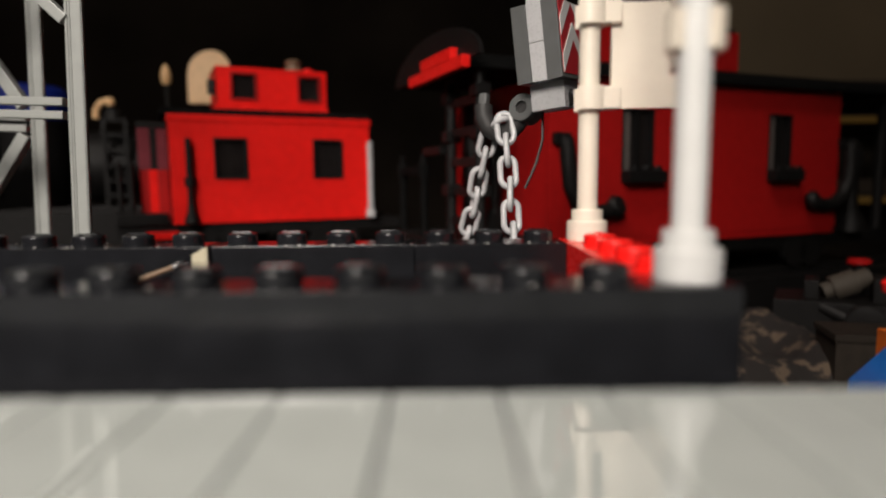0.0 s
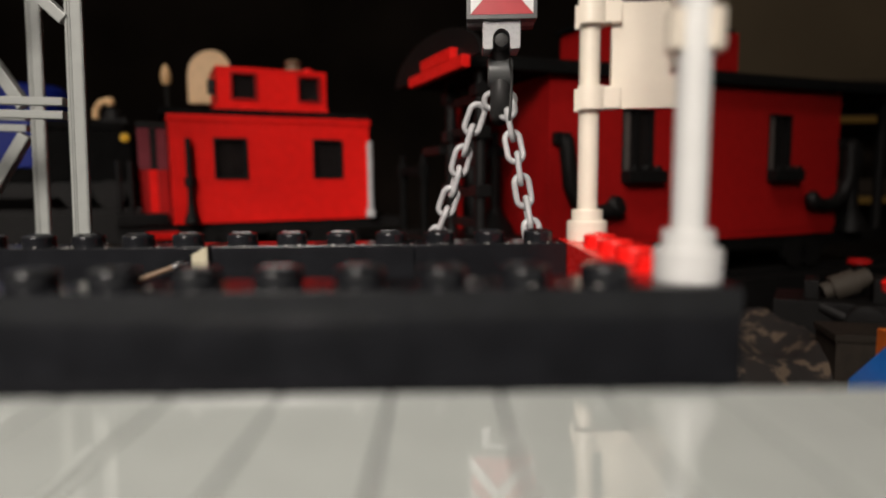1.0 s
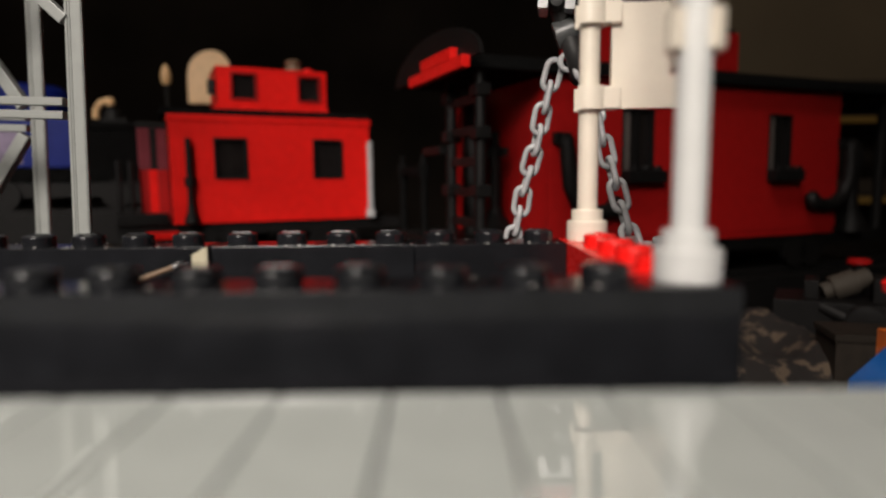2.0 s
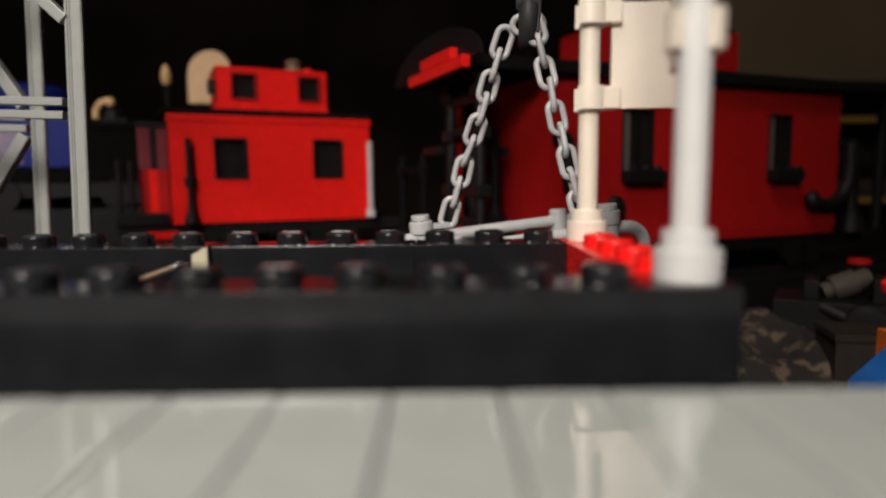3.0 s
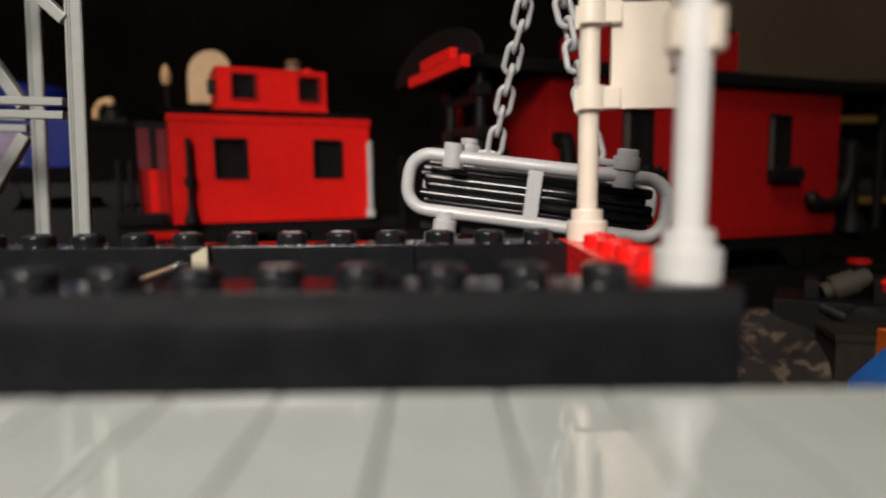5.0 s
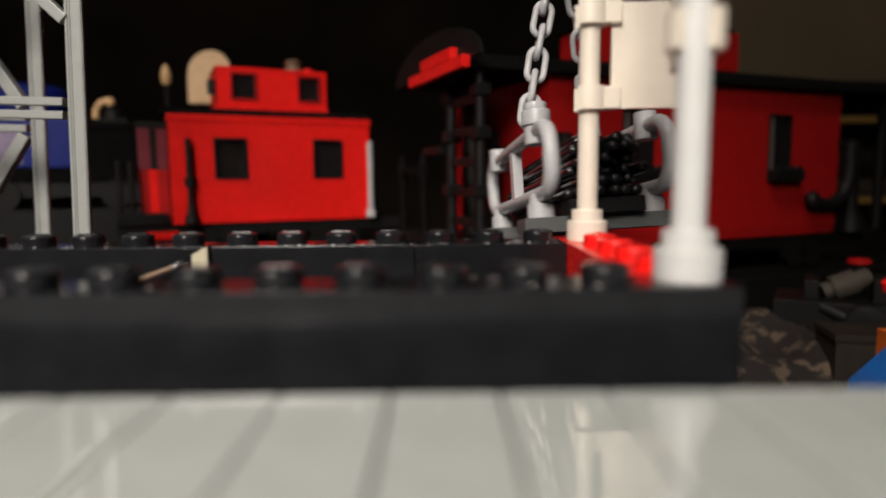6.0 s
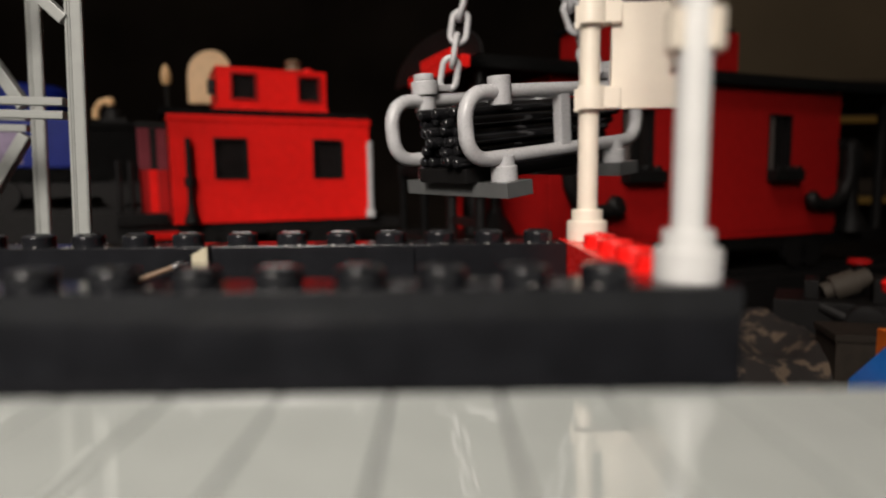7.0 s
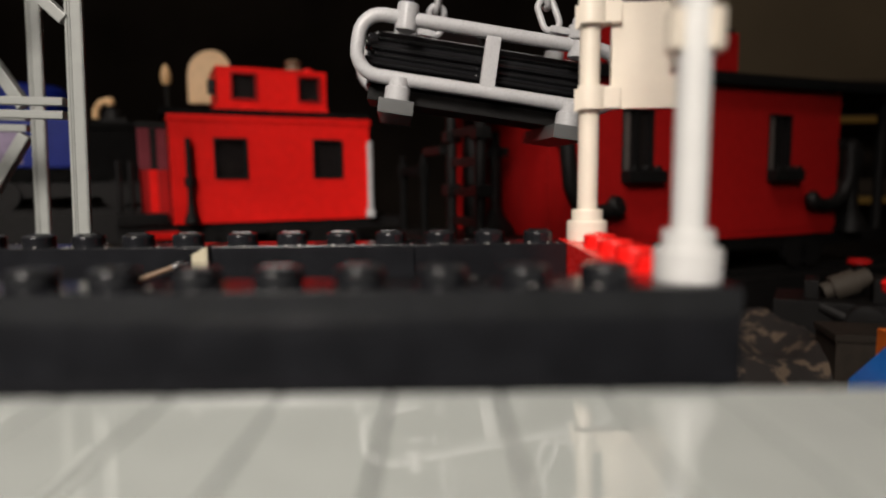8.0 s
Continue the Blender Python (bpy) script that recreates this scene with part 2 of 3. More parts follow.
def tower():
    """Two girder frames one behind the other, joined by cross bars out at the side."""
    t = thing("girder_tower", TOWER_AT[0], TOWER_AT[1], GZ, "pale grey plastic girder tower with cross braces", "tower", "", 0, 0, 2.0)

    def up(z):
        return 10.19 + (z - 10.19) * TK - GZ

    for ox, oy, zc, half in ((0, 0, 24.1, 0.75), (-22.7, 24, 23.0, 0.8)):
        for lx in (0, -44):
            girder_leg(t, (ox + lx) * TK, oy * TK)
        for dz in (-42, 0, 42):
            if up(zc + dz) > 4:
                for off in (1.2, -1.3):
                    bar(t, "cross_bar", (ox - 41.9) * TK, up(zc + dz + off), (ox - 2.1) * TK, up(zc + dz + off), oy * TK, half)
    for x0, z0, x1, z1, y, w in ((-1.4, 40.3, -20, 57, 0, 1.05), (-22, 58, -41.9, 41, 0, 1.05), (-25.5, 26.6, -43, 52, 24, 1.3), (-25.5, 20.2, -46, -12, 24, 1.3), (-2.1, -16, -41.9, 14, 0, 1.3)):
        bar(t, "brace", x0 * TK, up(z0), x1 * TK, up(z1), y * TK, w)
    for z in (24, -20, 66):
        part("side_bar", box(B(), -46 * TK, -42 * TK, 2.4 * TK, 21.6 * TK, up(z) - 1.4, up(z) + 1.4, 0.3), PALE, t)
    return t


tower()


# ---------- red wagons ----------
def wagon_window(t, x, z, w, h, mat, glass, y=0.0, sill=False):
    wdw = part("window", prism_frame(w, h, 1.1, -0.9, 1.5), mat, t)
    wdw.matrix_basis = pose(x * MM, y * MM, z * MM)
    g = part("pane", box(B(), -w / 2 + 1.0, w / 2 - 1.0, 1.6, 2.2, 1.0, h - 1.0, 0), glass, wdw)
    if sill:
        part("sill", box(B(), -w / 2 - 1, w / 2 + 1, -4.0, -0.8, -2.4, 0.6, 0.3), mat, wdw)
    return wdw


def prism_frame(w, h, b, y0, y1):
    bm = B()
    box(bm, -w / 2, -w / 2 + b, y0, y1, 0, h, 0.1)
    box(bm, w / 2 - b, w / 2, y0, y1, 0, h, 0.1)
    box(bm, -w / 2 + b, w / 2 - b, y0, y1, 0, b, 0.1)
    box(bm, -w / 2 + b, w / 2 - b, y0, y1, h - b, h, 0.1)
    return bm


def wall_with_holes(L, H, holes, mat, t, thick=4.0, name="side_wall"):
    """A wall along x with window openings (x0, x1, z0, z1) cut right through."""
    bm = B()
    xs = sorted({0, L, *[a for h in holes for a in h[:2]]})
    zs = sorted({0, H, *[a for h in holes for a in h[2:]]})
    vs = {(i, k, y): bm.verts.new((x, y, z)) for i, x in enumerate(xs) for k, z in enumerate(zs) for y in (0, thick)}

    def full(i, k):
        if not (0 <= i < len(xs) - 1 and 0 <= k < len(zs) - 1):
            return False
        cx, cz = (xs[i] + xs[i + 1]) / 2, (zs[k] + zs[k + 1]) / 2
        return not any(h[0] < cx < h[1] and h[2] < cz < h[3] for h in holes)

    for i in range(len(xs) - 1):
        for k in range(len(zs) - 1):
            if not full(i, k):
                continue
            for y in (0, thick):
                bm.faces.new([vs[q] for q in ((i, k, y), (i + 1, k, y), (i + 1, k + 1, y), (i, k + 1, y))])
            for di, dk, e in ((-1, 0, ((i, k), (i, k + 1))), (1, 0, ((i + 1, k), (i + 1, k + 1))), (0, -1, ((i, k), (i + 1, k))), (0, 1, ((i, k + 1), (i + 1, k + 1)))):
                if not full(i + di, k + dk):
                    (a, c), (d, f) = e
                    bm.faces.new([vs[(a, c, 0)], vs[(d, f, 0)], vs[(d, f, thick)], vs[(a, c, thick)]])
    bmesh.ops.bevel(bm, geom=[e for e in bm.edges if e.is_manifold and e.calc_face_angle(0) > 1.0], offset=0.2, segments=2, affect="EDGES")
    return part(name, bm, mat, t)


def wheelset(t, L, W):
    for x in (14, 26, L - 26, L - 14):
        w = part("wheel", lathe(B(), [(0, -2), (7.0, -2), (7.0, 1.2), (8.2, 1.4), (8.2, 2.4), (0, 2.4)], 24, Matrix.Translation((x, 4, -12)) @ pose(0, 0, 0, 90)), BLACK_MATT, t)
        w2 = part("wheel", lathe(B(), [(0, -2), (7.0, -2), (7.0, 1.2), (8.2, 1.4), (8.2, 2.4), (0, 2.4)], 24, Matrix.Translation((x, W - 4, -12)) @ pose(0, 0, 0, 90)), BLACK_MATT, t)


def small_wagon(x, y, z, rz):
    t = thing("toy_caboose", x, y, z, "bright red toy caboose with a cupola on black wheels", "toy train", "red toy cabooses", rz)
    L, W, H = 98.4, 48.0, 49.0
    holes = [(19.6, 35.2, 21.3, 41.2), (67.8, 83.4, 21.3, 41.2)]
    wall_with_holes(L, H, holes, RED, t)
    bk = wall_with_holes(L, H, holes, RED, t)
    bk.matrix_basis = pose(0, (W - 4) * MM, 0)
    for xx in (0, L - 4):
        part("end_wall", box(B(), xx, xx + 4, 4.02, W - 4.02, 0, H - 0.05, 0.2), RED, t)
    part("top_rim", box(B(), -0.6, L + 0.6, -0.6, W + 0.6, H, H + 3.0, 0.3), RED, t)
    part("roof", box(B(), -3, L + 1, 2.0, W - 2.0, H + 3.05, H + 6.2, 0.4), ROOF_BLACK, t)
    for hx in holes:
        wagon_window(t, (hx[0] + hx[1]) / 2, hx[2], 15.6, 19.9, BLACK_MATT, SMOKE)
    part("underframe", box(B(), -24, L + 18, 2, W - 2, -6, -0.1, 0.4), BLACK_MATT, t)
    part("step", box(B(), -12, 2, -5, 1.9, -6.6, -3.2, 0.3), RED, t, "red step plate")
    wheelset(t, L, W)
    # porch at the end
    tint = material("tinted_pane", (0.16, 0.035, 0.045), 0.12)
    for x0, x1, mat in ((-13.4, -9.3, RED_DARK), (-9.25, -5.4, RED), (-5.35, -0.6, RED_DARK)):
        part("porch_wall", box(B(), x0, x1, 12, 15, 2, 26, 0.25), mat, t)
    for x0, x1 in ((-13.6, -8.0), (-5.2, -0.6)):
        part("porch_window", box(B(), x0, x1, 12.2, 14, 26.1, 46, 0.3), tint, t, "dull reddish window glass")
    part("porch_post", box(B(), -7.9, -5.3, 12.6, 15.2, 26.1, 46, 0.3), BLACK_MATT, t)
    part("porch_lintel", box(B(), -14, -0.6, 11.8, 14.6, 46.1, 49, 0.3), BLACK_MATT, t)
    part("end_box", box(B(), -24, -2, 0, 10, -0.05, 5.5, 0.4), BLACK_MATT, t)
    for px in (-22, -17):
        part("railing_post", cyl(B(), 1.2, -0.1, 30, m=Matrix.Translation((px, 6, 0))), BLACK_MATT, t)
    part("handrail", lathe(B(), [(0, 0), (3.4, 0), (3.4, 1.2), (1.9, 5), (1.3, 10), (1.3, 17), (2.4, 17.6), (2.4, 21.5), (1.5, 22), (1.3, 40), (0, 40.2)], 16, Matrix.Translation((8.0, -2.6, 0.5))), BLACK_MATT, t, "black turned handrail")
    part("handrail", lathe(B(), [(0, 0), (2.6, 0), (2.6, 3), (1.5, 5), (1.5, 40), (0, 40.2)], 16, Matrix.Translation((L - 0.5, -2.0, 0.5))), GREY, t, "light grey handrail")
    # cupola
    cx0, cx1, cz = 23.2, 78.2, H + 6.2
    cw = part("cupola", box(B(), cx0 - 1.2, cx1 + 0.4, 8, 40, cz, cz + 3.0, 0.2), RED, t)
    ho = [(6.4, 19.6, 2.2, 16.2), (39.6, 52.2, 2.2, 16.2)]
    c2 = wall_with_holes(cx1 - cx0, 17.2, ho, RED, t, 3.0, "cupola_wall")
    c2.matrix_basis = pose(cx0 * MM, 9 * MM, (cz + 3) * MM)
    for h in ho:
        wagon_window(t, cx0 + (h[0] + h[1]) / 2, cz + 3 + h[2], h[1] - h[0], 14, RED_DARK, SMOKE, 9.0)
    part("cupola_wall", box(B(), cx0, cx1, 36, 39, cz + 3, cz + 20.2, 0.2), RED, t)
    for xx in (cx0, cx1 - 3):
        part("cupola_wall", box(B(), xx, xx + 3, 12.05, 35.95, cz + 3, cz + 20.2, 0.2), RED, t)
    part("cupola_roof", box(B(), cx0 - 0.3, cx1 + 0.3, 8.7, 39.3, cz + 20.25, cz + 21.6, 0.3), RED, t)
    part("lantern", cyl(B(), 2.4, 0, 7, m=Matrix.Translation((cx0 - 1.6, 12, cz + 8))), BLACK_MATT, t)
    part("roof_vent", lathe(B(), [(0, 0), (5.0, 0), (5.0, 1.0), (3.6, 3.4), (3.6, 4.6), (4.6, 5.0), (3.0, 6.6), (0, 7.0)], 20, Matrix.Translation((63, 18, cz + 21.6))), BROWN, t)
    part("roof_stud", cyl(B(), 2.4, 0, 1.8, 0.2, 20, Matrix.Translation((70, 14, cz + 21.6))), RED, t)
    return t


small_wagon(-124.5, 233, -10.2, 25)


def large_wagon(x, y, z, rz):
    t = thing("toy_caboose", x, y, z, "large dark red toy caboose with a black curved roof", "toy train", "red toy cabooses", rz)
    L, W, H = 177.5, 60.0, 70.0
    holes = [(37, 55, 28.5, 57.5), (126, 142.5, 28.5, 57.5)]
    for y0 in (0, W - 4):
        wall_with_holes(L, H, holes, RED_DARK, t).matrix_basis = pose(0, y0 * MM, 0)
    for xx in (0, L - 4):
        part("end_wall", box(B(), xx, xx + 4, 4.02, W - 4.02, 0, H - 0.05, 0.2), RED_DARK, t)
    part("skirt", box(B(), 0.4, L - 0.4, 0.6, W - 0.6, -3.2, -0.05, 0.2), RED_DARK, t)
    for h in holes:
        w, xm = h[1] - h[0], (h[0] + h[1]) / 2
        wdw = wagon_window(t, xm, h[2], w, 29, BLACK_MATT, SMOKE, 0.8)
        part("mullion", box(B(), -1.0, 1.0, -0.4, 1.5, 1.2, 27.8, 0.2), BLACK_MATT, wdw)
        part("curtain", box(B(), -w / 2 + 1.6, -w / 2 + 5.6, 0.3, 1.4, 1.2, 27.6, 0.3), CURTAIN, wdw, "pale grey curtain")
        part("flower_box", box(B(), -w / 2 - 0.5, w / 2 + 3.2, -7.0, -1.0, -4.0, 1.6, 0.7), BLACK_MATT, wdw)
        for k in range(3):
            part("box_stud", cyl(B(), 2.4, 1.6, 3.4, 0.25, 16, Matrix.Translation((-w / 2 + 4.5 + 6.4 * k, -4.0, 0))), BLACK_MATT, wdw)
    # curved roof that oversails both ends
    out = [(28 + 33 * math.sin(a), 10 * math.cos(a)) for a in [radians(-90 + 180 * k / 20) for k in range(21)]]
    r = part("roof", prism(B(), out, -44, L + 46), ROOF_BLACK, t)
    r.matrix_basis = Matrix.Translation((0, 0, (H - 0.2) * MM)) @ Matrix(((0, 1, 0, 0), (1, 0, 0, 0), (0, 0, 1, 0), (0, 0, 0, 1)))
    arch = [(19 + 47 * math.sin(a), 15.5 * math.cos(a)) for a in [radians(-90 + 180 * k / 20) for k in range(21)]]
    e = part("roof_arch", prism(B(), arch, -45.6, -44.1), BLACK_MATT, t)
    e.matrix_basis = Matrix.Translation((0, 0, (H + 0.2) * MM)) @ Matrix(((0, 1, 0, 0), (1, 0, 0, 0), (0, 0, 1, 0), (0, 0, 0, 1)))
    for y0, y1, z0, z1 in ((-20, 37, 66.6, 71.0), (-9, 22, 71.05, 75.4)):
        part("roof_edge", box(B(), -49, -45.7, y0, y1, z0, z1, 0.3), RED, t, "red plates under the roof end")
    part("underframe", box(B(), -44, L + 46, 3, W - 3, -9.5, -3.25, 0.4), BLACK_MATT, t)
    wheelset(t, L, W)
    # ladder and railings of the end platform
    for yy in (-10, 18):
        part("ladder_rail", cyl(B(), 2.3, -3.2, H - 3, m=Matrix.Translation((-37, yy, 0))), BLACK_MATT, t)
        for zz in (20, 42, 58):
            part("rail_clip", box(B(), -40.2, -33.8, yy - 3.4, yy + 3.4, zz, zz + 5, 0.8), BLACK_MATT, t)
    for zz in range(8, 66, 12):
        part("ladder_rung", box(B(), -38.2, -35.8, -8, 16, zz, zz + 3.6, 0.4), BLACK_MATT, t)
    for yy in (43, 73):
        part("railing_post", lathe(B(), [(0, -3.2), (3.6, -3.2), (3.4, 0), (1.9, 3), (1.9, 27), (2.8, 28), (2.8, 34), (1.6, 35), (1.5, 39), (0, 39.4)], 14, Matrix.Translation((-40, yy, 0))), ROOF_BLACK, t)
    part("railing", box(B(), -41.6, -38.4, 40, 76, 29, 33, 0.5), ROOF_BLACK, t)
    part("railing", box(B(), -41.6, -38.4, 20, 40, 37.5, 41, 0.5), BLACK_MATT, t)
    part("platform", box(B(), -44, -0.5, 0, W + 18, -3.2, 1.5, 0.4), BLACK_MATT, t)
    part("porch_post", cyl(B(), 4.4, 1.5, 64, m=Matrix.Translation((-20, 34, 0))), BLACK_MATT, t)
    part("porch_post", lathe(B(), [(0, 1.5), (9, 1.5), (8, 5), (4.2, 10), (2.6, 14), (2.6, 36), (3.6, 37), (3.6, 41), (2.2, 42), (2.0, 48), (0, 48.4)], 18, Matrix.Translation((-10, 29.7, 0))), BLACK_MATT, t)
    part("railing", box(B(), -11.6, -8.4, 20, 47, 36.5, 40.5, 0.5), BLACK_MATT, t)
    part("porch_wall", box(B(), -12, -8, 54, 77, 1.6, 63.5, 0.3), RED_DARK, t)
    # curved grab rails beside the doors
    for xx, sgn in ((6, 1), (L + 4, -1)):
        tub = [(xx - 2 * sgn, -2.6, 43), (xx, -3.6, 42.5), (xx + 0.5 * sgn, -4.4, 34), (xx + 1.5 * sgn, -4.6, 24), (xx + 5 * sgn, -4.6, 17), (xx + 12 * sgn, -4.4, 12.5), (xx + 19 * sgn, -4, 12), (xx + 24 * sgn, -3.8, 13.5)]
        g = part("grab_rail", tube(B(), tub, 3.4, 14), BLACK_MATT, t, "black curved grab rail")
        part("knob", lathe(B(), [(0, -2.8), (4.0, -2.4), (5.2, 0), (4.0, 2.4), (0, 2.8)], 18, Matrix.Translation((xx + 26 * sgn, -3.8, 14.5)) @ pose(0, 0, 0, 70, 0, 20)), BLACK_MATT, g)
        part("bracket", box(B(), xx - 5, xx + 3, -3.4, 0.2, 41, 46, 0.6), BLACK_MATT, g)
    part("porch_post", lathe(B(), [(0, -3.2), (8, -3.2), (7, 3), (3.6, 9), (3.2, 30), (4.6, 32), (4.6, 40), (2.6, 44), (0, 46)], 18, Matrix.Translation((L + 15, 2, 0))), BLACK_MATT, t)
    part("porch_post", cyl(B(), 2.6, -3.2, 68, m=Matrix.Translation((L + 40, 4, 0))), BLACK_MATT, t)
    # cupola
    part("cupola", box(B(), 36, 117, 12, 48, H + 9, H + 27.5, 0.3), RED_DARK, t)
    part("cupola_roof", box(B(), 34, 116, 14, 50, H + 27.55, H + 30.5, 0.8), ROOF_BLACK, t)
    return t


CURTAIN = material("grey_curtain_plastic", (0.10, 0.085, 0.08), 0.4)
large_wagon(48, 200, -17, 21.8)


# track beds under the wagons
def track_bed(x, y, rz, L, W, h):
    t = thing("track_bed", x, y, GZ, "black plinth that carries the toy rails", "track", "", rz)
    part("body", box(B(), -60, L + 60, -6, W + 6, 0, h - 3.2, 0.4), BLACK_MATT, t)
    for yy in (6, W - 8):
        part("rail", box(B(), -60, L + 60, yy - 2, yy + 2, h - 3.15, h, 0.3), BLACK_MATT, t)


track_bed(-124.5, 233, 25, 96, 48, -10.2 - 20.0 - GZ)
track_bed(48, 200, 21.8, 176, 60, -17 - 20.0 - GZ)


# ---------- small things on the beams ----------
TAN_DULL = material("yellowed_chip", (0.42, 0.38, 0.27), 0.5)
chip = part("white_chip", prism(B(), [(-37.4, -3.7), (-35.0, -3.9), (-35.0, 0.15), (-37.4, -1.1)], 34.9, 35.5), TAN_DULL)
tagged(chip, "small yellowed white chip stuck on the far beam", "plastic chip")
stick = thing("brown_stick", -50, 30, -6.4, "thin brown plastic stick leaning on the far beam", "stick")
part("shaft", tube(B(), [(0, 0, 0), (5, 2.3, 1.7), (10.6, 4.9, 3.7)], 0.42, 8), BROWN, stick)
part("end_knob", lathe(B(), [(0, -0.9), (0.7, -0.9), (0.85, 0), (0.6, 0.9), (0, 0.9)], 12, Matrix.Translation((10.6, 4.9, 3.7)) @ pose(0, 0, 0, 0, 70, 20)), BLACK, stick, "small black tip")


def lint():
    """Fine pale dust that has settled along the beams' top edges."""
    rng = random.Random(7)
    bm = B()
    for _ in range(130):
        near = rng.random() < 0.3
        x, y, r = rng.uniform(-92, 20), rng.uniform(-3.6, 3.6) if near else rng.choice((36.4, 36.7, 43.4)) + rng.uniform(-0.2, 0.4), rng.uniform(0.05, 0.2)
        a = rng.uniform(0, 3.1)
        dx, dy = r * rng.uniform(1.0, 2.6) * math.cos(a), r * rng.uniform(1.0, 2.0) * math.sin(a)
        base = [bm.verts.new((x + u, y + v, 0.01)) for u, v in ((dx, dy), (-dy * 0.4, dx * 0.4), (-dx, -dy), (dy * 0.4, -dx * 0.4))]
        top = bm.verts.new((x, y, 0.01 + r * 0.9))
        for i in range(4):
            bm.faces.new((base[i], base[(i + 1) % 4], top))
        bm.faces.new(base[::-1])
    ob = part("dust", bm, material("pale_dust", (0.45, 0.43, 0.40), 0.9, spec=0.1), smooth=0)
    tagged(ob, "fine pale dust on the tops of the beams", "dust", kind="stuff")


lint()


# ---------- dark stuff behind the platform ----------
def camo():
    m = bpy.data.materials.new("mottled_brown_cloth")
    m.use_nodes = True
    nt = m.node_tree
    b = nt.nodes["Principled BSDF"]
    tc = nt.nodes.new("ShaderNodeTexCoord")
    n = nt.nodes.new("ShaderNodeTexNoise")
    n.inputs["Scale"].default_value, n.inputs["Detail"].default_value = 190.0, 8.0
    r = nt.nodes.new("ShaderNodeValToRGB")
    r.color_ramp.elements[0].position, r.color_ramp.elements[0].color = 0.535, (0.010, 0.007, 0.006, 1)
    r.color_ramp.elements[1].position, r.color_ramp.elements[1].color = 0.60, (0.085, 0.060, 0.040, 1)
    nt.links.new(tc.outputs["Object"], n.inputs["Vector"])
    nt.links.new(n.outputs["Fac"], r.inputs["Fac"])
    nt.links.new(r.outputs["Color"], b.inputs["Base Color"])
    b.inputs["Roughness"].default_value = 0.9
    return m


def cloth_mound(x, y, w, d, h):
    bm = B()
    nx, ny = 40, 40
    grid = [[None] * (ny + 1) for _ in range(nx + 1)]
    for i in range(nx + 1):
        for j in range(ny + 1):
            u, v = i / nx * 2 - 1, j / ny * 2 - 1
            e = max(0.0, 1 - max(abs(u), abs(v)) ** 4)
            z = h * e * (0.75 + 0.5 * noise.noise(Vector((u * 2.2, v * 2.2, 3.1)))) + 1.4 * e * noise.noise(Vector((u * 9, v * 9, 1.0)))
            grid[i][j] = bm.verts.new((u * w / 2, v * d / 2, max(z, 0.0) + 0.3))
    for i in range(nx):
        for j in range(ny):
            bm.faces.new((grid[i][j], grid[i + 1][j], grid[i + 1][j + 1], grid[i][j + 1]))
    ob = part("crumpled_cloth", bm, camo())
    ob.matrix_basis = pose(x * MM, y * MM, GZ * MM)
    return tagged(ob, "rumpled brown and black mottled cloth on the table", "cloth")


cloth_mound(122, 165, 84, 110, 24)


def scrap(x, y, z0, rz):
    """A dark toy engine part: drum, brackets and pipes on a base."""
    t = thing("toy_machine", x, y, z0, "dusty dark grey toy machine part with a round drum", "toy part", "", rz)
    h = -27 - z0
    part("base", box(B(), -24, 34, -14, 14, 0, h - 10, 0.6), BLACK_MATT, t)
    part("drum", lathe(B(), [(0, -9), (3.2, -9), (3.2, -5.5), (4.4, -5.5), (4.8, -5), (4.8, 3), (3.6, 3.4), (3.6, 8), (0, 8)], 26, Matrix.Translation((0, 0, h - 4.5)) @ pose(0, 0, 0, 0, 68, 18)), material("dusty_grey_plastic", (0.05, 0.040, 0.030), 0.75), t)
    part("bracket", box(B(), 8, 13, -8, 8, h - 10, h - 1, 0.5), BLACK_MATT, t)
    part("bracket", box(B(), -14, -9, -8, 8, h - 10, h - 3, 0.5), BLACK_MATT, t)
    part("pipe", tube(B(), [(13, -6, h - 6), (19, -8, h - 8), (23, -8, h - 15), (24, -8, h - 24)], 2.2, 12), DARK_GREY, t)
    part("pipe", tube(B(), [(-8, -12, h - 12), (2, -15, h - 16), (12, -15, h - 13), (22, -15, h - 16)], 2.6, 12), BLACK_MATT, t)
    part("wheel", lathe(B(), [(0, -2), (6, -2), (6.6, -1.5), (6.6, 1.5), (6, 2), (0, 2)], 24, Matrix.Translation((6, -16, h - 16)) @ pose(0, 0, 0, 90)), BLACK_MATT, t)
    part("cap", lathe(B(), [(0, 0), (4.2, 0), (4.2, 1.2), (3, 2), (0, 2)], 20, Matrix.Translation((4, 10, h + 2.5))), RED_DARK, t, "dark red round cap")
    part("cap_stem", cyl(B(), 2.5, h - 11, h + 2.5, m=Matrix.Translation((4, 10, 0))), BLACK_MATT, t)
    return t


scrap(158, 172, GZ, -32)


def brown_box():
    t = thing("brown_crate", 122, 122, GZ, "dull brown plastic crate standing beside the cloth", "crate", "", -14)
    part("body", box(B(), 0, 26, 0, 18, 0, 25.5, 0.5), BROWN_DULL, t)
    part("lid", box(B(), -0.6, 26.6, -0.6, 18.6, 25.55, 28, 0.5), BROWN_DULL, t)


BROWN_DULL = material("dull_brown_plastic", (0.022, 0.017, 0.013), 0.7, spot=0.25, spec=0.2)
brown_box()


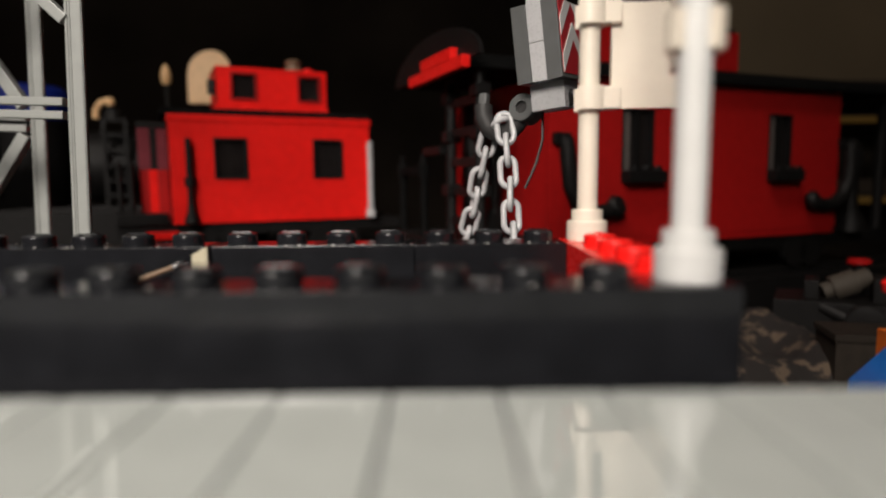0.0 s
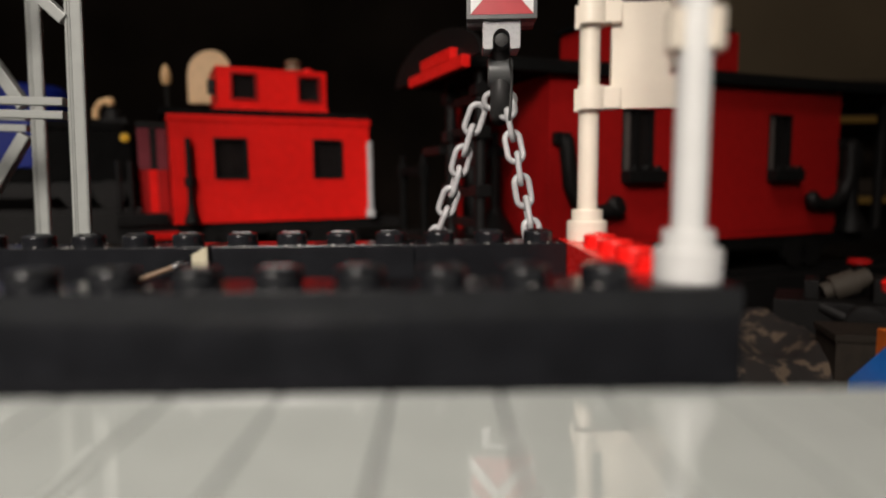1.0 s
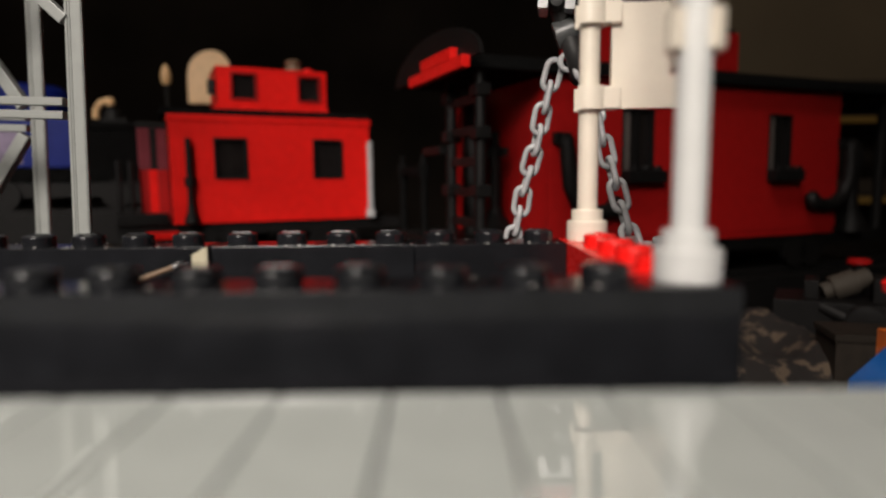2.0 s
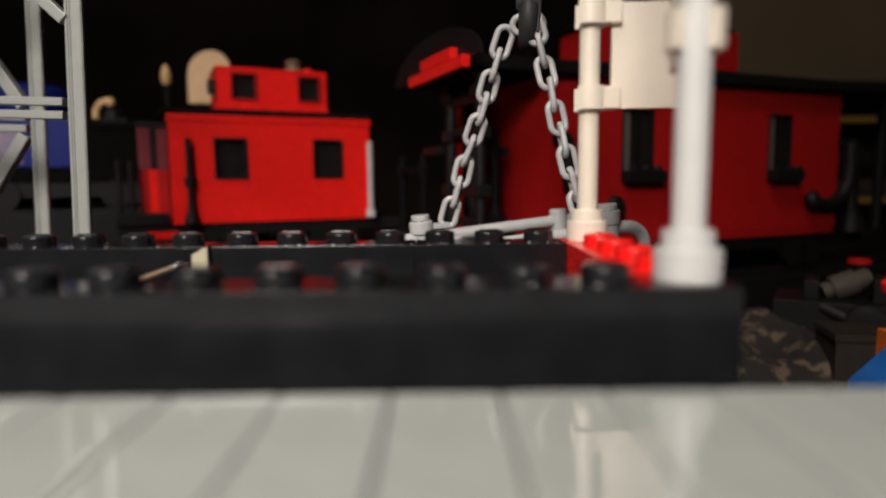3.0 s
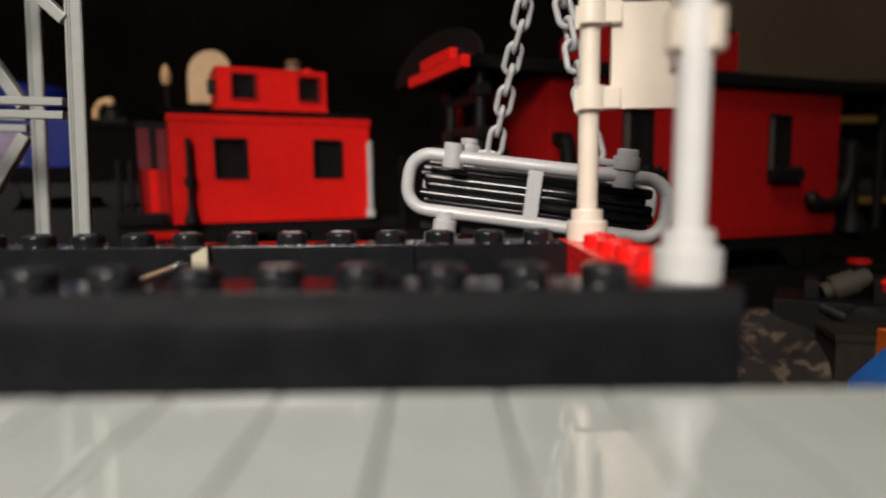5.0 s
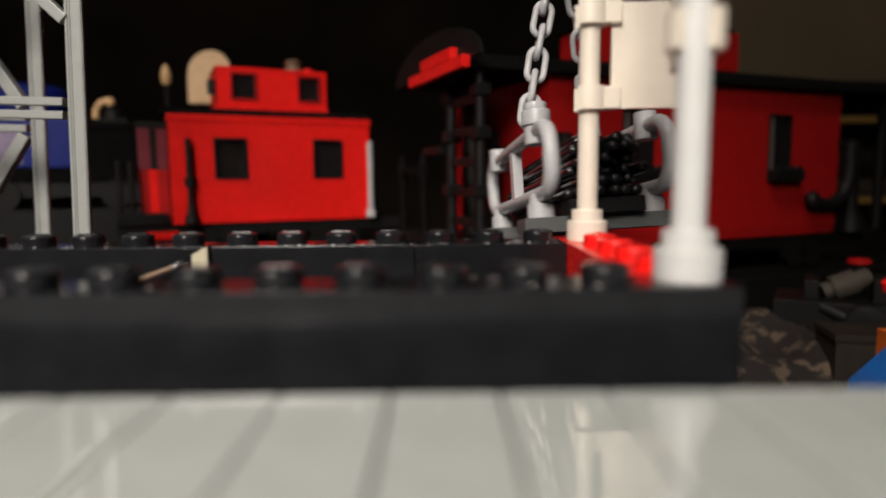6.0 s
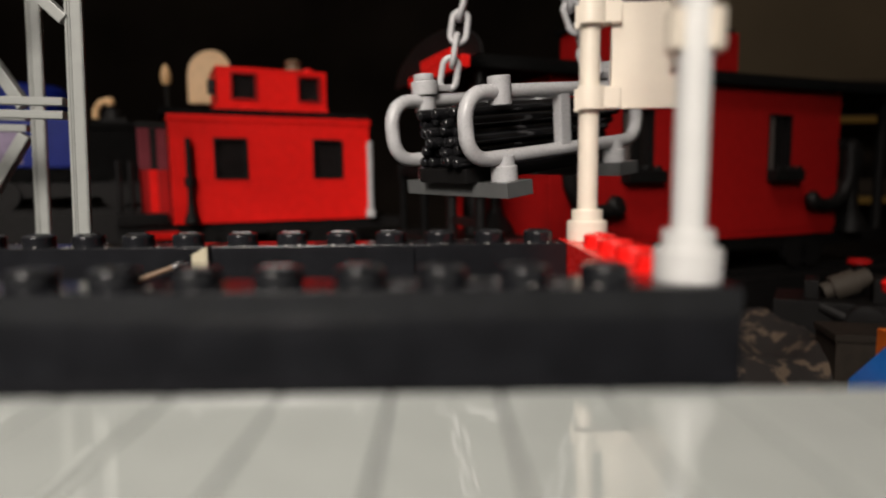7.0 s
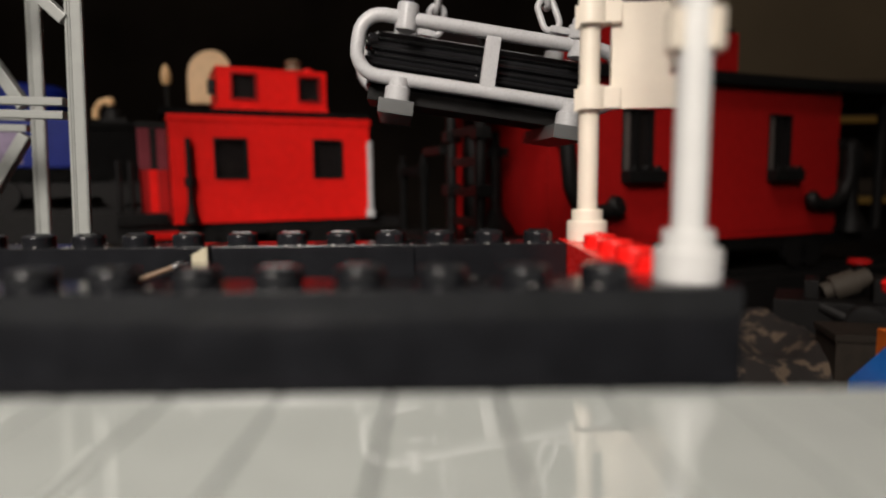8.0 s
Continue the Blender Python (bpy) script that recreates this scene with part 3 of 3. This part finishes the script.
def blue_slope():
    t = thing("toy_boat", 66, 26, GZ, "bright blue sloped toy piece with an orange top", "toy part", "", -8)
    h0 = -24.5 - GZ
    bm = B()
    prism(bm, [(-4, 0), (40, 0), (40, h0 + 14), (6.5, h0 + 11), (-1.5, h0 + 2.5)], -8, 8)
    part("hull", bm, BLUE, t, smooth=20)
    part("deck_block", box(B(), 5.8, 18, 8.1, 15, 0, h0 + 9.3, 0.3), ORANGE, t, "orange block")
    part("knob", lathe(B(), [(0, 0), (2.3, 0), (2.5, 1.2), (1.6, 2.2), (0, 2.4)], 18, Matrix.Translation((0.6, 0, h0 + 18))), RED, t, "red knob")
    part("rod", tube(B(), [(6, 0, h0 + 10), (4.5, 0, h0 + 15.5), (0.8, 0, h0 + 18.2)], 0.8, 8), BLACK, t, "thin black rod")


blue_slope()


# ---------- far things ----------
def far_shelf():
    t = thing("shelf", 170, 470, GZ, "dark wooden shelf with yellow edge strips", "shelf")
    part("back_panel", box(B(), 0, 700, 40, 60, 0, 150, 1), BROWN_DARK, t)
    part("board", box(B(), 0, 700, 0, 39, 140, 156, 1), BROWN_DARK, t)
    part("board", box(B(), 0, 700, 0, 39, 60, 72, 1), BROWN_DARK, t)
    for z in (120, 52):
        part("edge_strip", box(B(), 0, 700, -6, -0.5, z, z + 5, 0.5), YELLOW, t, "dull yellow edge strip")
    for z in (118, 50):
        part("rail_board", box(B(), 0, 700, 0, 8, z, z + 9, 0.6), BROWN_DARK, t)


BROWN_DARK = material("dark_brown_wood", (0.03, 0.022, 0.016), 0.6, scale=30.0)
far_shelf()


YELLOW_BRIGHT = material("yellow_plastic", (0.75, 0.45, 0.03), 0.3)


def engine():
    """A black toy engine in the dark behind the small wagon."""
    t = thing("toy_locomotive", -191, 345, -24, "black toy locomotive with tan details standing in the dark", "toy train", "", 20)
    part("boiler", lathe(B(), [(0, -60), (20, -60), (22, -57), (22, 58), (0, 60)], 28, Matrix.Translation((30, 0, 44)) @ pose(0, 0, 0, 0, 90, 0)), BLACK_MATT, t)
    part("frame", box(B(), -40, 110, -22, 22, 8, 20, 1), BLACK_MATT, t)
    part("cab", box(B(), 62, 108, -24, 24, 20, 84, 1), BLACK_MATT, t)
    for x in (-26, 4, 34, 64, 92):
        part("wheel", lathe(B(), [(0, -2), (13, -2), (14, -1), (14, 3), (0, 3)], 26, Matrix.Translation((x, -24, 6)) @ pose(0, 0, 0, 90)), BLACK_MATT, t)
    for x in (-18, -6):
        part("ladder_rail", box(B(), x, x + 2.4, -27, -24.2, 10, 72, 0.3), BLACK_MATT, t)
    for z in range(16, 72, 9):
        part("ladder_rung", box(B(), -15.5, -6.1, -26.6, -24.6, z, z + 2, 0.3), BLACK_MATT, t)
    part("bell_arch", tube(B(), [(-21, -22, 72), (-20.5, -22, 77), (-18, -22, 81.5), (-14.5, -22, 83), (-11.5, -22, 81.5)], 2.0, 12), TAN, t, "tan arched pipe")
    part("bell_cap", lathe(B(), [(0, -2.6), (2.2, -2.2), (2.9, 0), (2.0, 2.2), (0, 2.6)], 14, Matrix.Translation((-12.5, -23.5, 82))), TAN, t, "tan knob")
    part("bell_block", lathe(B(), [(0, 0), (5.5, 0), (5.5, 5), (3, 8), (0, 8)], 18, Matrix.Translation((-12, -20, 71))), BLACK_MATT, t)
    part("dome_panel", prism(B(), [(-13.5, 0), (13.5, 0), (13.5, 20)] + [(13.5 * math.cos(radians(a)) + 2.2 * math.sin(radians(a)), 20 + 14.4 * math.sin(radians(a))) for a in range(12, 174, 9)] + [(-13.5, 18)], -2, 2), TAN, t, "tan arched panel").matrix_basis = pose(0.0442, 0, 0.0855, 0, 0, -8)
    part("flame", lathe(B(), [(0, 0), (2.0, 0.2), (3.1, 3), (3.2, 6.5), (2.0, 10.5), (0, 13.2)], 16, Matrix.Translation((18, -5, 96))), TAN, t, "tan flame-shaped piece")
    part("candle", cyl(B(), 1.2, 60, 96, m=Matrix.Translation((18, -5, 0))), BLACK_MATT, t)


engine()
track_bed(-205, 330, 20, 110, 40, -24 - 8 - GZ)


BLUE_DEEP = material("deep_blue_plastic", (0.006, 0.016, 0.17), 0.45, spec=0.2)


def blue_bin():
    t = thing("storage_bin", -266, 352, GZ, "dark blue plastic bin on a black stand", "bin", "", 20)
    part("stand", lathe(B(), [(0, 0), (24, 0), (24, 100), (26, 116), (0, 116)], 30), BLACK_MATT, t, "black stand")
    part("body", lathe(B(), [(0, 116.1), (25, 116.1), (26, 126), (25, 134), (20, 138), (0, 139)], 36), BLUE_DEEP, t)


blue_bin()


def rail_bus():
    """A short railcar that rolls in behind the tower; its origin lies on the rails under its nose."""
    t = thing("toy_railcar", 0, 0, 0, "dark blue toy railcar with a black nose and printed side", "toy train")
    part("chassis", box(B(), -108, 0, -13, 13, 6, 14, 0.5), BLACK_MATT, t)
    part("nose", box(B(), -46, 0, -14, 14, 14.1, 42, 1.2), ROOF_BLACK, t)
    part("cab_roof", box(B(), -46, -3, -13, 13, 42.1, 47, 1.5), ROOF_BLACK, t)
    part("body", box(B(), -108, -46.2, -15, 15, 22, 48, 1.0), BLUE_DEEP, t, "deep blue body")
    part("skirt", box(B(), -108, -46.2, -14, 14, 14.1, 21.9, 0.4), ROOF_BLACK, t)
    part("side_print", box(B(), -104, -70, -15.3, -15.02, 24, 43, 0.05), LILAC, t, "lilac and orange printed panel")
    part("side_light", lathe(B(), [(0, -1.4), (2.2, -1.4), (2.6, 0), (2.0, 1.6), (0, 1.8)], 16, Matrix.Translation((-3.0, -14.6, 38)) @ pose(0, 0, 0, 90)), YELLOW_BRIGHT, t, "small bright yellow piece")
    for x in (-12, -28, -80, -96):
        for y in (-13.2, 13.2):
            part("wheel", lathe(B(), [(0, -1.5), (7, -1.5), (7.6, -1), (7.6, 1.5), (0, 1.5)], 22, Matrix.Translation((x, y, 7.6)) @ pose(0, 0, 0, 90)), BLACK_MATT, t)
    return t


# the railcar's rails run beside the locomotive, at a turn of 20 degrees
LANE = Matrix.Translation((-0.191, 0.345, -0.024)) @ pose(0, 0, 0, 0, 0, 20) @ pose(0, -0.053, 0.020)
RAILCAR = rail_bus()
siding = thing("track_bed", 0, 0, 0, "black plinth that carries the railcar's rails", "track")
siding.matrix_basis = LANE @ pose(0, 0, -0.0001)
part("body", box(B(), -190, 70, -17, 17, GZ + 24 - 20, -2.1, 0.4), BLACK_MATT, siding)
for yy in (-13, 13):
    part("rail", box(B(), -190, 70, yy - 1.6, yy + 1.6, -2.05, 0, 0.3), BLACK_MATT, siding)


# ---------- the hanging load ----------
def side_rail(t, y):
    r = part("side_rail", tube(B(), [(x, y, z) for x, z in rounded(-30.2, 30.2, 5.0, 18.4, 5.2, 6)], 1.6, 14, True), GREY, t, "light grey rounded plastic railing")
    part("strut", box(B(), -1.7, 1.7, y - 1.2, y + 1.2, 5.5, 17.9, 0.3), GREY, r)
    for x in (-20, 20):
        part("foot", lathe(B(), [(0, 0), (2.9, 0), (2.9, 3.0), (2.4, 3.2), (2.4, 5.2), (0, 5.2)], 20, Matrix.Translation((x, y, 0.02))), GREY, r)
        part("stud", cyl(B(), 2.45, 15.6, 21.6 if x * y > 0 else 19.5, 0.25, 22, Matrix.Translation((x, y, 0))), GREY, r)
    return r


def hanging_load():
    t = thing("hanging_load", 0, 0, 0, "light grey railed cradle carrying a stack of black bars", "load")
    for y in (-12.2, 12.2):
        side_rail(t, y)
    for x in (-20, 20):
        part("cross_plate", box(B(), x - 3.95, x + 3.95, -16.6, 16.6, -3.2, 0, 0.2), DARK_GREY, t, "dark grey cross plate")
    part("load_tray", box(B(), -27, 27, -8, 8, 0.02, 3.2, 0.3), BLACK_MATT, t)
    first = None
    for z, n in ((4.5, 6), (6.6, 5), (8.8, 6), (10.9, 5), (13.1, 6), (15.2, 5)):
        for k in range(n):
            yy = (k - (n - 1) / 2) * 2.65 + random.uniform(-0.25, 0.25)
            if first is None:
                first = part("black_bar", lathe(B(), [(0, -27), (0.8, -27), (1.25, -26.5), (1.25, 26.5), (0.8, 27), (0, 27)], 14, pose(0, 0, 0, 0, 90, 0)), BAR_BLACK, t)
                first.matrix_basis = pose(0, yy * MM, z * MM)
            else:
                piece("black_bar", first, t, random.uniform(-2.4, 2.4), yy + random.uniform(-0.35, 0.35), z + random.uniform(-0.4, 0.4), random.uniform(-1.2, 1.2))
    for x, y, s in ((20, -12, -1), (-20, 12, 1)):
        part("chain_anchor", cyl(B(), 3.1, 19.6, 22.9, 0.3, 24, Matrix.Translation((x, y, 0))), GREY, t, "light grey round anchor on the railing")
        part("anchor_stud", cyl(B(), 2.4, 22.9, 24.5, 0.25, 22, Matrix.Translation((x, y, 0))), GREY, t)
        part("anchor_arm", box(B(), min(x + 2.5 * s, x + 7.5 * s), max(x + 2.5 * s, x + 7.5 * s), y - 1.2, y + 1.2, 20.4, 21.9, 0.3), GREY, t)
    return t


LINK = 5.5
N_LINKS = 9


def link_mesh():
    """One oblong chain link, long along z."""
    bm = B()
    tube(bm, [(x, 0, z) for x, z in rounded(-1.9, 1.9, -3.75, 3.75, 1.85, 5)], 0.76, 9, True)
    return bm


FIRST_LINK = []


def chain_strand():
    t = thing("chain", 0, 0, 0, "light grey plastic chain holding the cradle from the hook", "chain", "chains from the hook")
    for k in range(N_LINKS):
        turn = 4 + (90 if k % 2 else 0) + random.uniform(-14, 14)
        if not FIRST_LINK:
            FIRST_LINK.append(part("link", link_mesh(), GREY, t))
            ob = FIRST_LINK[0]
        else:
            ob = new("link", FIRST_LINK[0].data)
            ob.parent = t
        ob.matrix_basis = pose(random.uniform(-0.15, 0.15) * MM, 0, (3 + LINK * k) * MM, random.uniform(-5, 5), random.uniform(-5, 5), turn)
    return t


STRAND = LINK * (N_LINKS - 1) + 6.0


HOOK_GREY = material("charcoal_plastic", (0.032, 0.031, 0.031), 0.5, spec=0.3)


def crane_hook():
    """Origin where the chain lies in the hook; the shank goes up and toward -y."""
    t = thing("crane_hook", 0, 0, 0, "dark grey plastic crane hook with a black string", "hook")
    bm = B()
    pts = [(0, 6.5, 5.0), (0, 6.2, 2.0), (0, 4.4, -1.0), (0, 1.5, -2.4), (0, -1.5, -2.0), (0, -3.6, 0.2), (0, -5.0, 3.0), (0, -8.0, 5.0), (0, -13.0, 5.5)]
    tube(bm, pts, 2.4, 14)
    part("hook_body", bm, HOOK_GREY, t)
    m = Matrix.Translation((0, -5.6, 3.2)) @ pose(0, 0, 0, 0, 90, 0)
    part("pivot", lathe(B(), [(1.5, -2.9), (3.2, -2.9), (3.4, -2.6), (3.4, 2.6), (3.2, 2.9), (1.5, 2.9), (1.5, -2.9)], 24, m), DARK_GREY, t)
    ln = part("link", link_mesh(), GREY, t, "light grey chain link lying in the hook")
    ln.matrix_basis = pose(0, 0.0002, -0.0002, 0, 90, 0) @ pose(0, 0, 0, 0, 0, 60)
    part("tip", box(B(), -1.2, 1.2, 5.2, 7.6, 3.6, 8.2, 0.8), DARK_GREY, t)
    part("string", tube(B(), [(2.2, -9, 3), (2.4, -9.4, -4), (2.0, -8.2, -10), (1.4, -6.0, -16)], 0.35, 6), RUBBER, t, "thin black string")
    return t


def hook_block():
    """Origin at the middle of the clip under the block; the striped face looks along -y."""
    t = thing("hook_block", 0, 0, 0, "dark grey weighted hook block with red and white warning chevrons", "hook block")
    for y0, y1, m in ((-5.6, -1.9, DARK_GREY), (1.9, 5.6, DARK_GREY)):
        part("side_slab", box(B(), -8, 8, y0, y1, 3.4, 20.8, 0.2), m, t, "dark grey slab")
    part("core_brick", box(B(), -7.9, 7.9, -1.85, 1.85, 3.4, 12.05, 0.2), GREY, t)
    part("core_brick", box(B(), -7.9, 7.9, -1.85, 1.85, 12.1, 20.8, 0.2), GREY, t)
    st = part("sticker", box(B(), -7.1, 7.1, -5.72, -5.6, 4.4, 20.6, 0), STICKER_RED, t, "red and white chevron sticker")
    for shape in ([(-7.1, 4.5), (0, 12.4), (7.1, 4.5), (7.1, 8.3), (0, 16.2), (-7.1, 8.3)],
                  [(-7.1, 12.6), (-0.2, 20.4), (0.2, 20.4), (7.1, 12.6), (7.1, 16.4), (3.6, 20.5), (-3.6, 20.5), (-7.1, 16.4)]):
        part("stripe", prism(B(), shape, -5.84, -5.73), STICKER_WHITE, st)
    notch = [(2.0 * math.cos(radians(a)), -0.6 + 2.2 * math.sin(radians(a))) for a in range(0, 181, 20)]
    bm = prism(B(), [(4.3, 3.35), (4.3, -2.6), (4.0, -2.9), (2.3, -2.9), (2.0, -2.6)] + notch + [(-2.0, -2.6), (-2.3, -2.9), (-4.0, -2.9), (-4.3, -2.6), (-4.3, 3.35)], -4.2, 4.2)
    part("clip", bm, GREY, t, "light grey clip")
    part("ball_end", lathe(B(), [(0, -2.9), (1.5, -2.5), (1.9, -1), (1.9, 1), (1.5, 2.5), (0, 2.9)], 18, Matrix.Translation((0, -1.6, -0.9)) @ pose(0, 0, 0, 90)), HOOK_GREY, t, "dark grey round pin")
    part("pulley", cyl(B(), 4.2, -3, 3, 0.4, 28, Matrix.Translation((0, 0, 24.8)) @ pose(0, 0, 0, 0, 90, 0)), GREY, t)
    part("pulley_cheek", box(B(), -5.2, -3.2, -3, 3, 20.8, 28.2, 0.5), GREY, t)
    part("pulley_cheek", box(B(), 3.2, 5.2, -3, 3, 20.8, 28.2, 0.5), GREY, t)
    part("cable", cyl(B(), 0.5, 27, 320, 0.05, 8, Matrix.Translation((0, 4.2, 0))), RUBBER, t, "thin black cable")
    return t


LOAD = hanging_load()
CHAINS = [chain_strand(), chain_strand()]
HOOK = crane_hook()
BLOCK = hook_block()

# seconds, x, y, z of the cradle's base (mm), its turn, its dip along and across (degrees)
LOAD_ROWS = [
    (0.0, 14.2, 96, -45.5, -202, 5.5, -1), (0.3, 13.3, 96, -42.1, -186, 5.5, -1), (0.5, 12.4, 96, -40.9, -168, 5.5, -1), (0.75, 12.3, 96, -40.2, -166, 5.5, -1), (1.0, 13.1, 96, -39.7, -168, 5.5, -1),
    (1.3, 18.2, 96, -34.6, -180, 5.5, -1), (1.5, 26.9, 96, -34.0, -182, 5.5, -1), (1.7, 34.2, 96, -32.9, -178, 5.5, -1), (2.2, 35, 96, -28, -178, 5.3, -1.2), (2.8, 26.1, 95.5, -23.6, -176, 5.0, -1.4),
    (3.0, 20.7, 94.8, -22.0, -162, 4.9, -1.4), (3.2, 24.3, 93.5, -21.0, -150, 5.0, 0), (3.5, 32.2, 92.4, -20.5, -135.3, 5.1, 1.3), (3.6, 31.5, 93.5, -20.6, -129, 5.3, 0.8), (4.0, 22.4, 99, -19.7, -99.7, 6.0, -1.2),
    (4.2, 27.9, 95, -18.0, -86.5, 5.2, -0.4), (4.3, 29.2, 95.5, -16.2, -77, 5.3, -0.6), (4.4, 27.6, 96.2, -14.0, -67, 5.5, -0.7), (4.5, 25.0, 97, -11.9, -57.6, 5.7, -0.8), (4.6, 21.4, 98, -9.6, -50, 7.2, -0.9),
    (4.7, 18.5, 98.5, -7.5, -43.1, 8.4, -1.0), (5.2, 27, 96, -4.5, 10, 6.5, -1), (5.8, 25.3, 93.8, -1.4, 65.3, 5.5, -1.1), (6.0, 32.9, 91.2, -0.4, 95.6, 7.4, -2.4), (6.2, 23.6, 92.5, 0.3, 119.7, 5.6, -0.3),
    (6.4, 14.6, 95.4, 3.2, 144.2, 2.6, -0.6), (6.5, 17.4, 97, 6.0, 157.4, 3.4, -1.9), (6.8, 33.2, 93.8, 11.1, 195.4, 8.7, -0.2), (7.0, 22.4, 93.6, 12.2, 220.0, 6.4, -1.4), (7.2, 13.7, 98.5, 14.4, 245.1, 6.7, -3.6),
    (7.4, 22.7, 97.2, 17.5, 273.2, 7.3, -0.4), (7.5, 27.7, 95.2, 18.8, 286.6, 5.8, 1.2), (7.6, 28.4, 95.5, 19.9, 300.1, 4.9, 1.2), (7.8, 17.4, 95.6, 22.9, 330.9, 7.7, 1.8), (8.0, 10.6, 96.9, 25.1, 363.9, 8.4, 0.9)]
# seconds, turn and lean of the block, droop and sway of the hook (degrees), sideways swing of the hook (mm)
BLOCK_ROWS = [
    (0.0, 56, -6, 0, 8, 3.9), (0.2, 50, -5, 0, 8, 5.0), (0.4, 28, -2, 12, 10, 4.6), (0.5, 9, 4, 36, 4, 3.7), (0.6, -6, 2, 47, 4, 3.6), (0.8, -4, 0, 47, 3, 3.5), (1.0, -3, 0, 47, 0, 3.4), (1.2, -2, 0, 50, -8, 3.6),
    (1.35, -4, 4, 52, -20, 3.4), (1.5, -8, 8, 58, -30, 1.4), (1.7, -12, 8, 58, -30, -0.9), (2.2, -9, 4, 54, -12, 0), (2.8, -6, 0, 50, 0, 2.2), (3.0, -6, 0, 50, 0, 2.2), (3.5, -4, 0, 50, 0, -2.5), (4.0, -4, 0, 50, 0, 0.5), (4.5, -4, 0, 50, 0, -0.5),
    (4.7, -3, 0, 50, 0, 0), (5.8, 0, 0, 50, 0, 1), (6.0, 0, 0, 50, 0, -0.5), (6.2, 0, 0, 50, 0, 5), (6.4, 0, 0, 50, 0, 6.5), (6.8, 0, 0, 50, 0, -3.0), (7.0, 0, 0, 50, 0, -3.5), (7.2, 0, 0, 50, 0, -2), (7.4, 0, 0, 50, 0, -3.5), (7.6, 0, 0, 50, 0, 2), (7.8, 0, 0, 50, 0, -3), (8.0, 0, 0, 50, 0, -2)]


def between(rows, t):
    """Eased values of a table at t."""
    n = len(rows)
    if t <= rows[0][0]:
        return rows[0][1:]
    for i in range(n - 1):
        a, b = rows[i], rows[i + 1]
        if t <= b[0]:
            p, q = rows[max(i - 1, 0)], rows[min(i + 2, n - 1)]
            h = b[0] - a[0]
            u = (t - a[0]) / h
            out = []
            for k in range(1, len(a)):
                ma = (b[k] - p[k]) / (b[0] - p[0]) * h if b[0] > p[0] else 0
                mb = (q[k] - a[k]) / (q[0] - a[0]) * h if q[0] > a[0] else 0
                out.append((2 * u**3 - 3 * u**2 + 1) * a[k] + (u**3 - 2 * u**2 + u) * ma + (3 * u**2 - 2 * u**3) * b[k] + (u**3 - u**2) * mb)
            return out
    return rows[-1][1:]


def motions():
    load_rows, hook_rows, block_rows, chain_rows = [], [], [], [[], []]
    for k in range(81):
        t = k * 0.1
        x, y, z, turn, dip, roll = between(LOAD_ROWS, t)
        m = Matrix.Translation((x * MM, y * MM, z * MM)) @ pose(0, 0, 0, 0, 0, turn) @ pose(0, 0, 0, 0, dip, 0) @ pose(0, 0, 0, roll, 0, 0)
        load_rows.append((t, m))
        ends = [m @ Vector((13.0 * MM, -12 * MM, 21.6 * MM)), m @ Vector((-13.0 * MM, 12 * MM, 21.6 * MM))]
        bturn, blean, droop, sway, swing = between(BLOCK_ROWS, t)
        mid = (ends[0] + ends[1]) / 2
        half = (ends[0] - ends[1]).length / 2
        apex = mid + Vector((swing * MM, 0, math.sqrt((STRAND * MM) ** 2 - (half - 3.2 * MM) ** 2 - (swing * MM) ** 2)))
        for c, e in enumerate(ends):
            flat = Vector((e.x - mid.x, e.y - mid.y, 0)).normalized() * 3.2 * MM
            d = (apex + flat - e).normalized()
            chain_rows[c].append((t, Matrix.Translation(e) @ Vector((0, 0, 1)).rotation_difference(d).to_matrix().to_4x4()))
        hm = Matrix.Translation(apex + Vector((1.8 * MM, 0, 0))) @ pose(0, 0, 0, 0, 0, bturn) @ pose(0, 0, 0, 0, sway, 0) @ pose(0, 0, 0, -droop, 0, 0)
        hook_rows.append((t, hm))
        clip_at = hm @ Vector((0, -13.0 * MM, 5.5 * MM))
        block_rows.append((t, Matrix.Translation(clip_at) @ pose(0, 0, 0, 0, blean, 0) @ pose(0, 0, 0, 0, 0, bturn)))
    slide = [(0.0, -66), (0.3, -58), (0.6, -30), (0.8, -14), (1.0, 2), (1.2, 14), (1.4, 20), (1.6, 21), (8.0, 21)]
    walk(RAILCAR, [(t, LANE @ pose(x * MM, 0, 0)) for t, x in slide])
    walk(LOAD, load_rows)
    walk(HOOK, hook_rows)
    walk(BLOCK, block_rows)
    for c in (0, 1):
        walk(CHAINS[c], chain_rows[c])


motions()
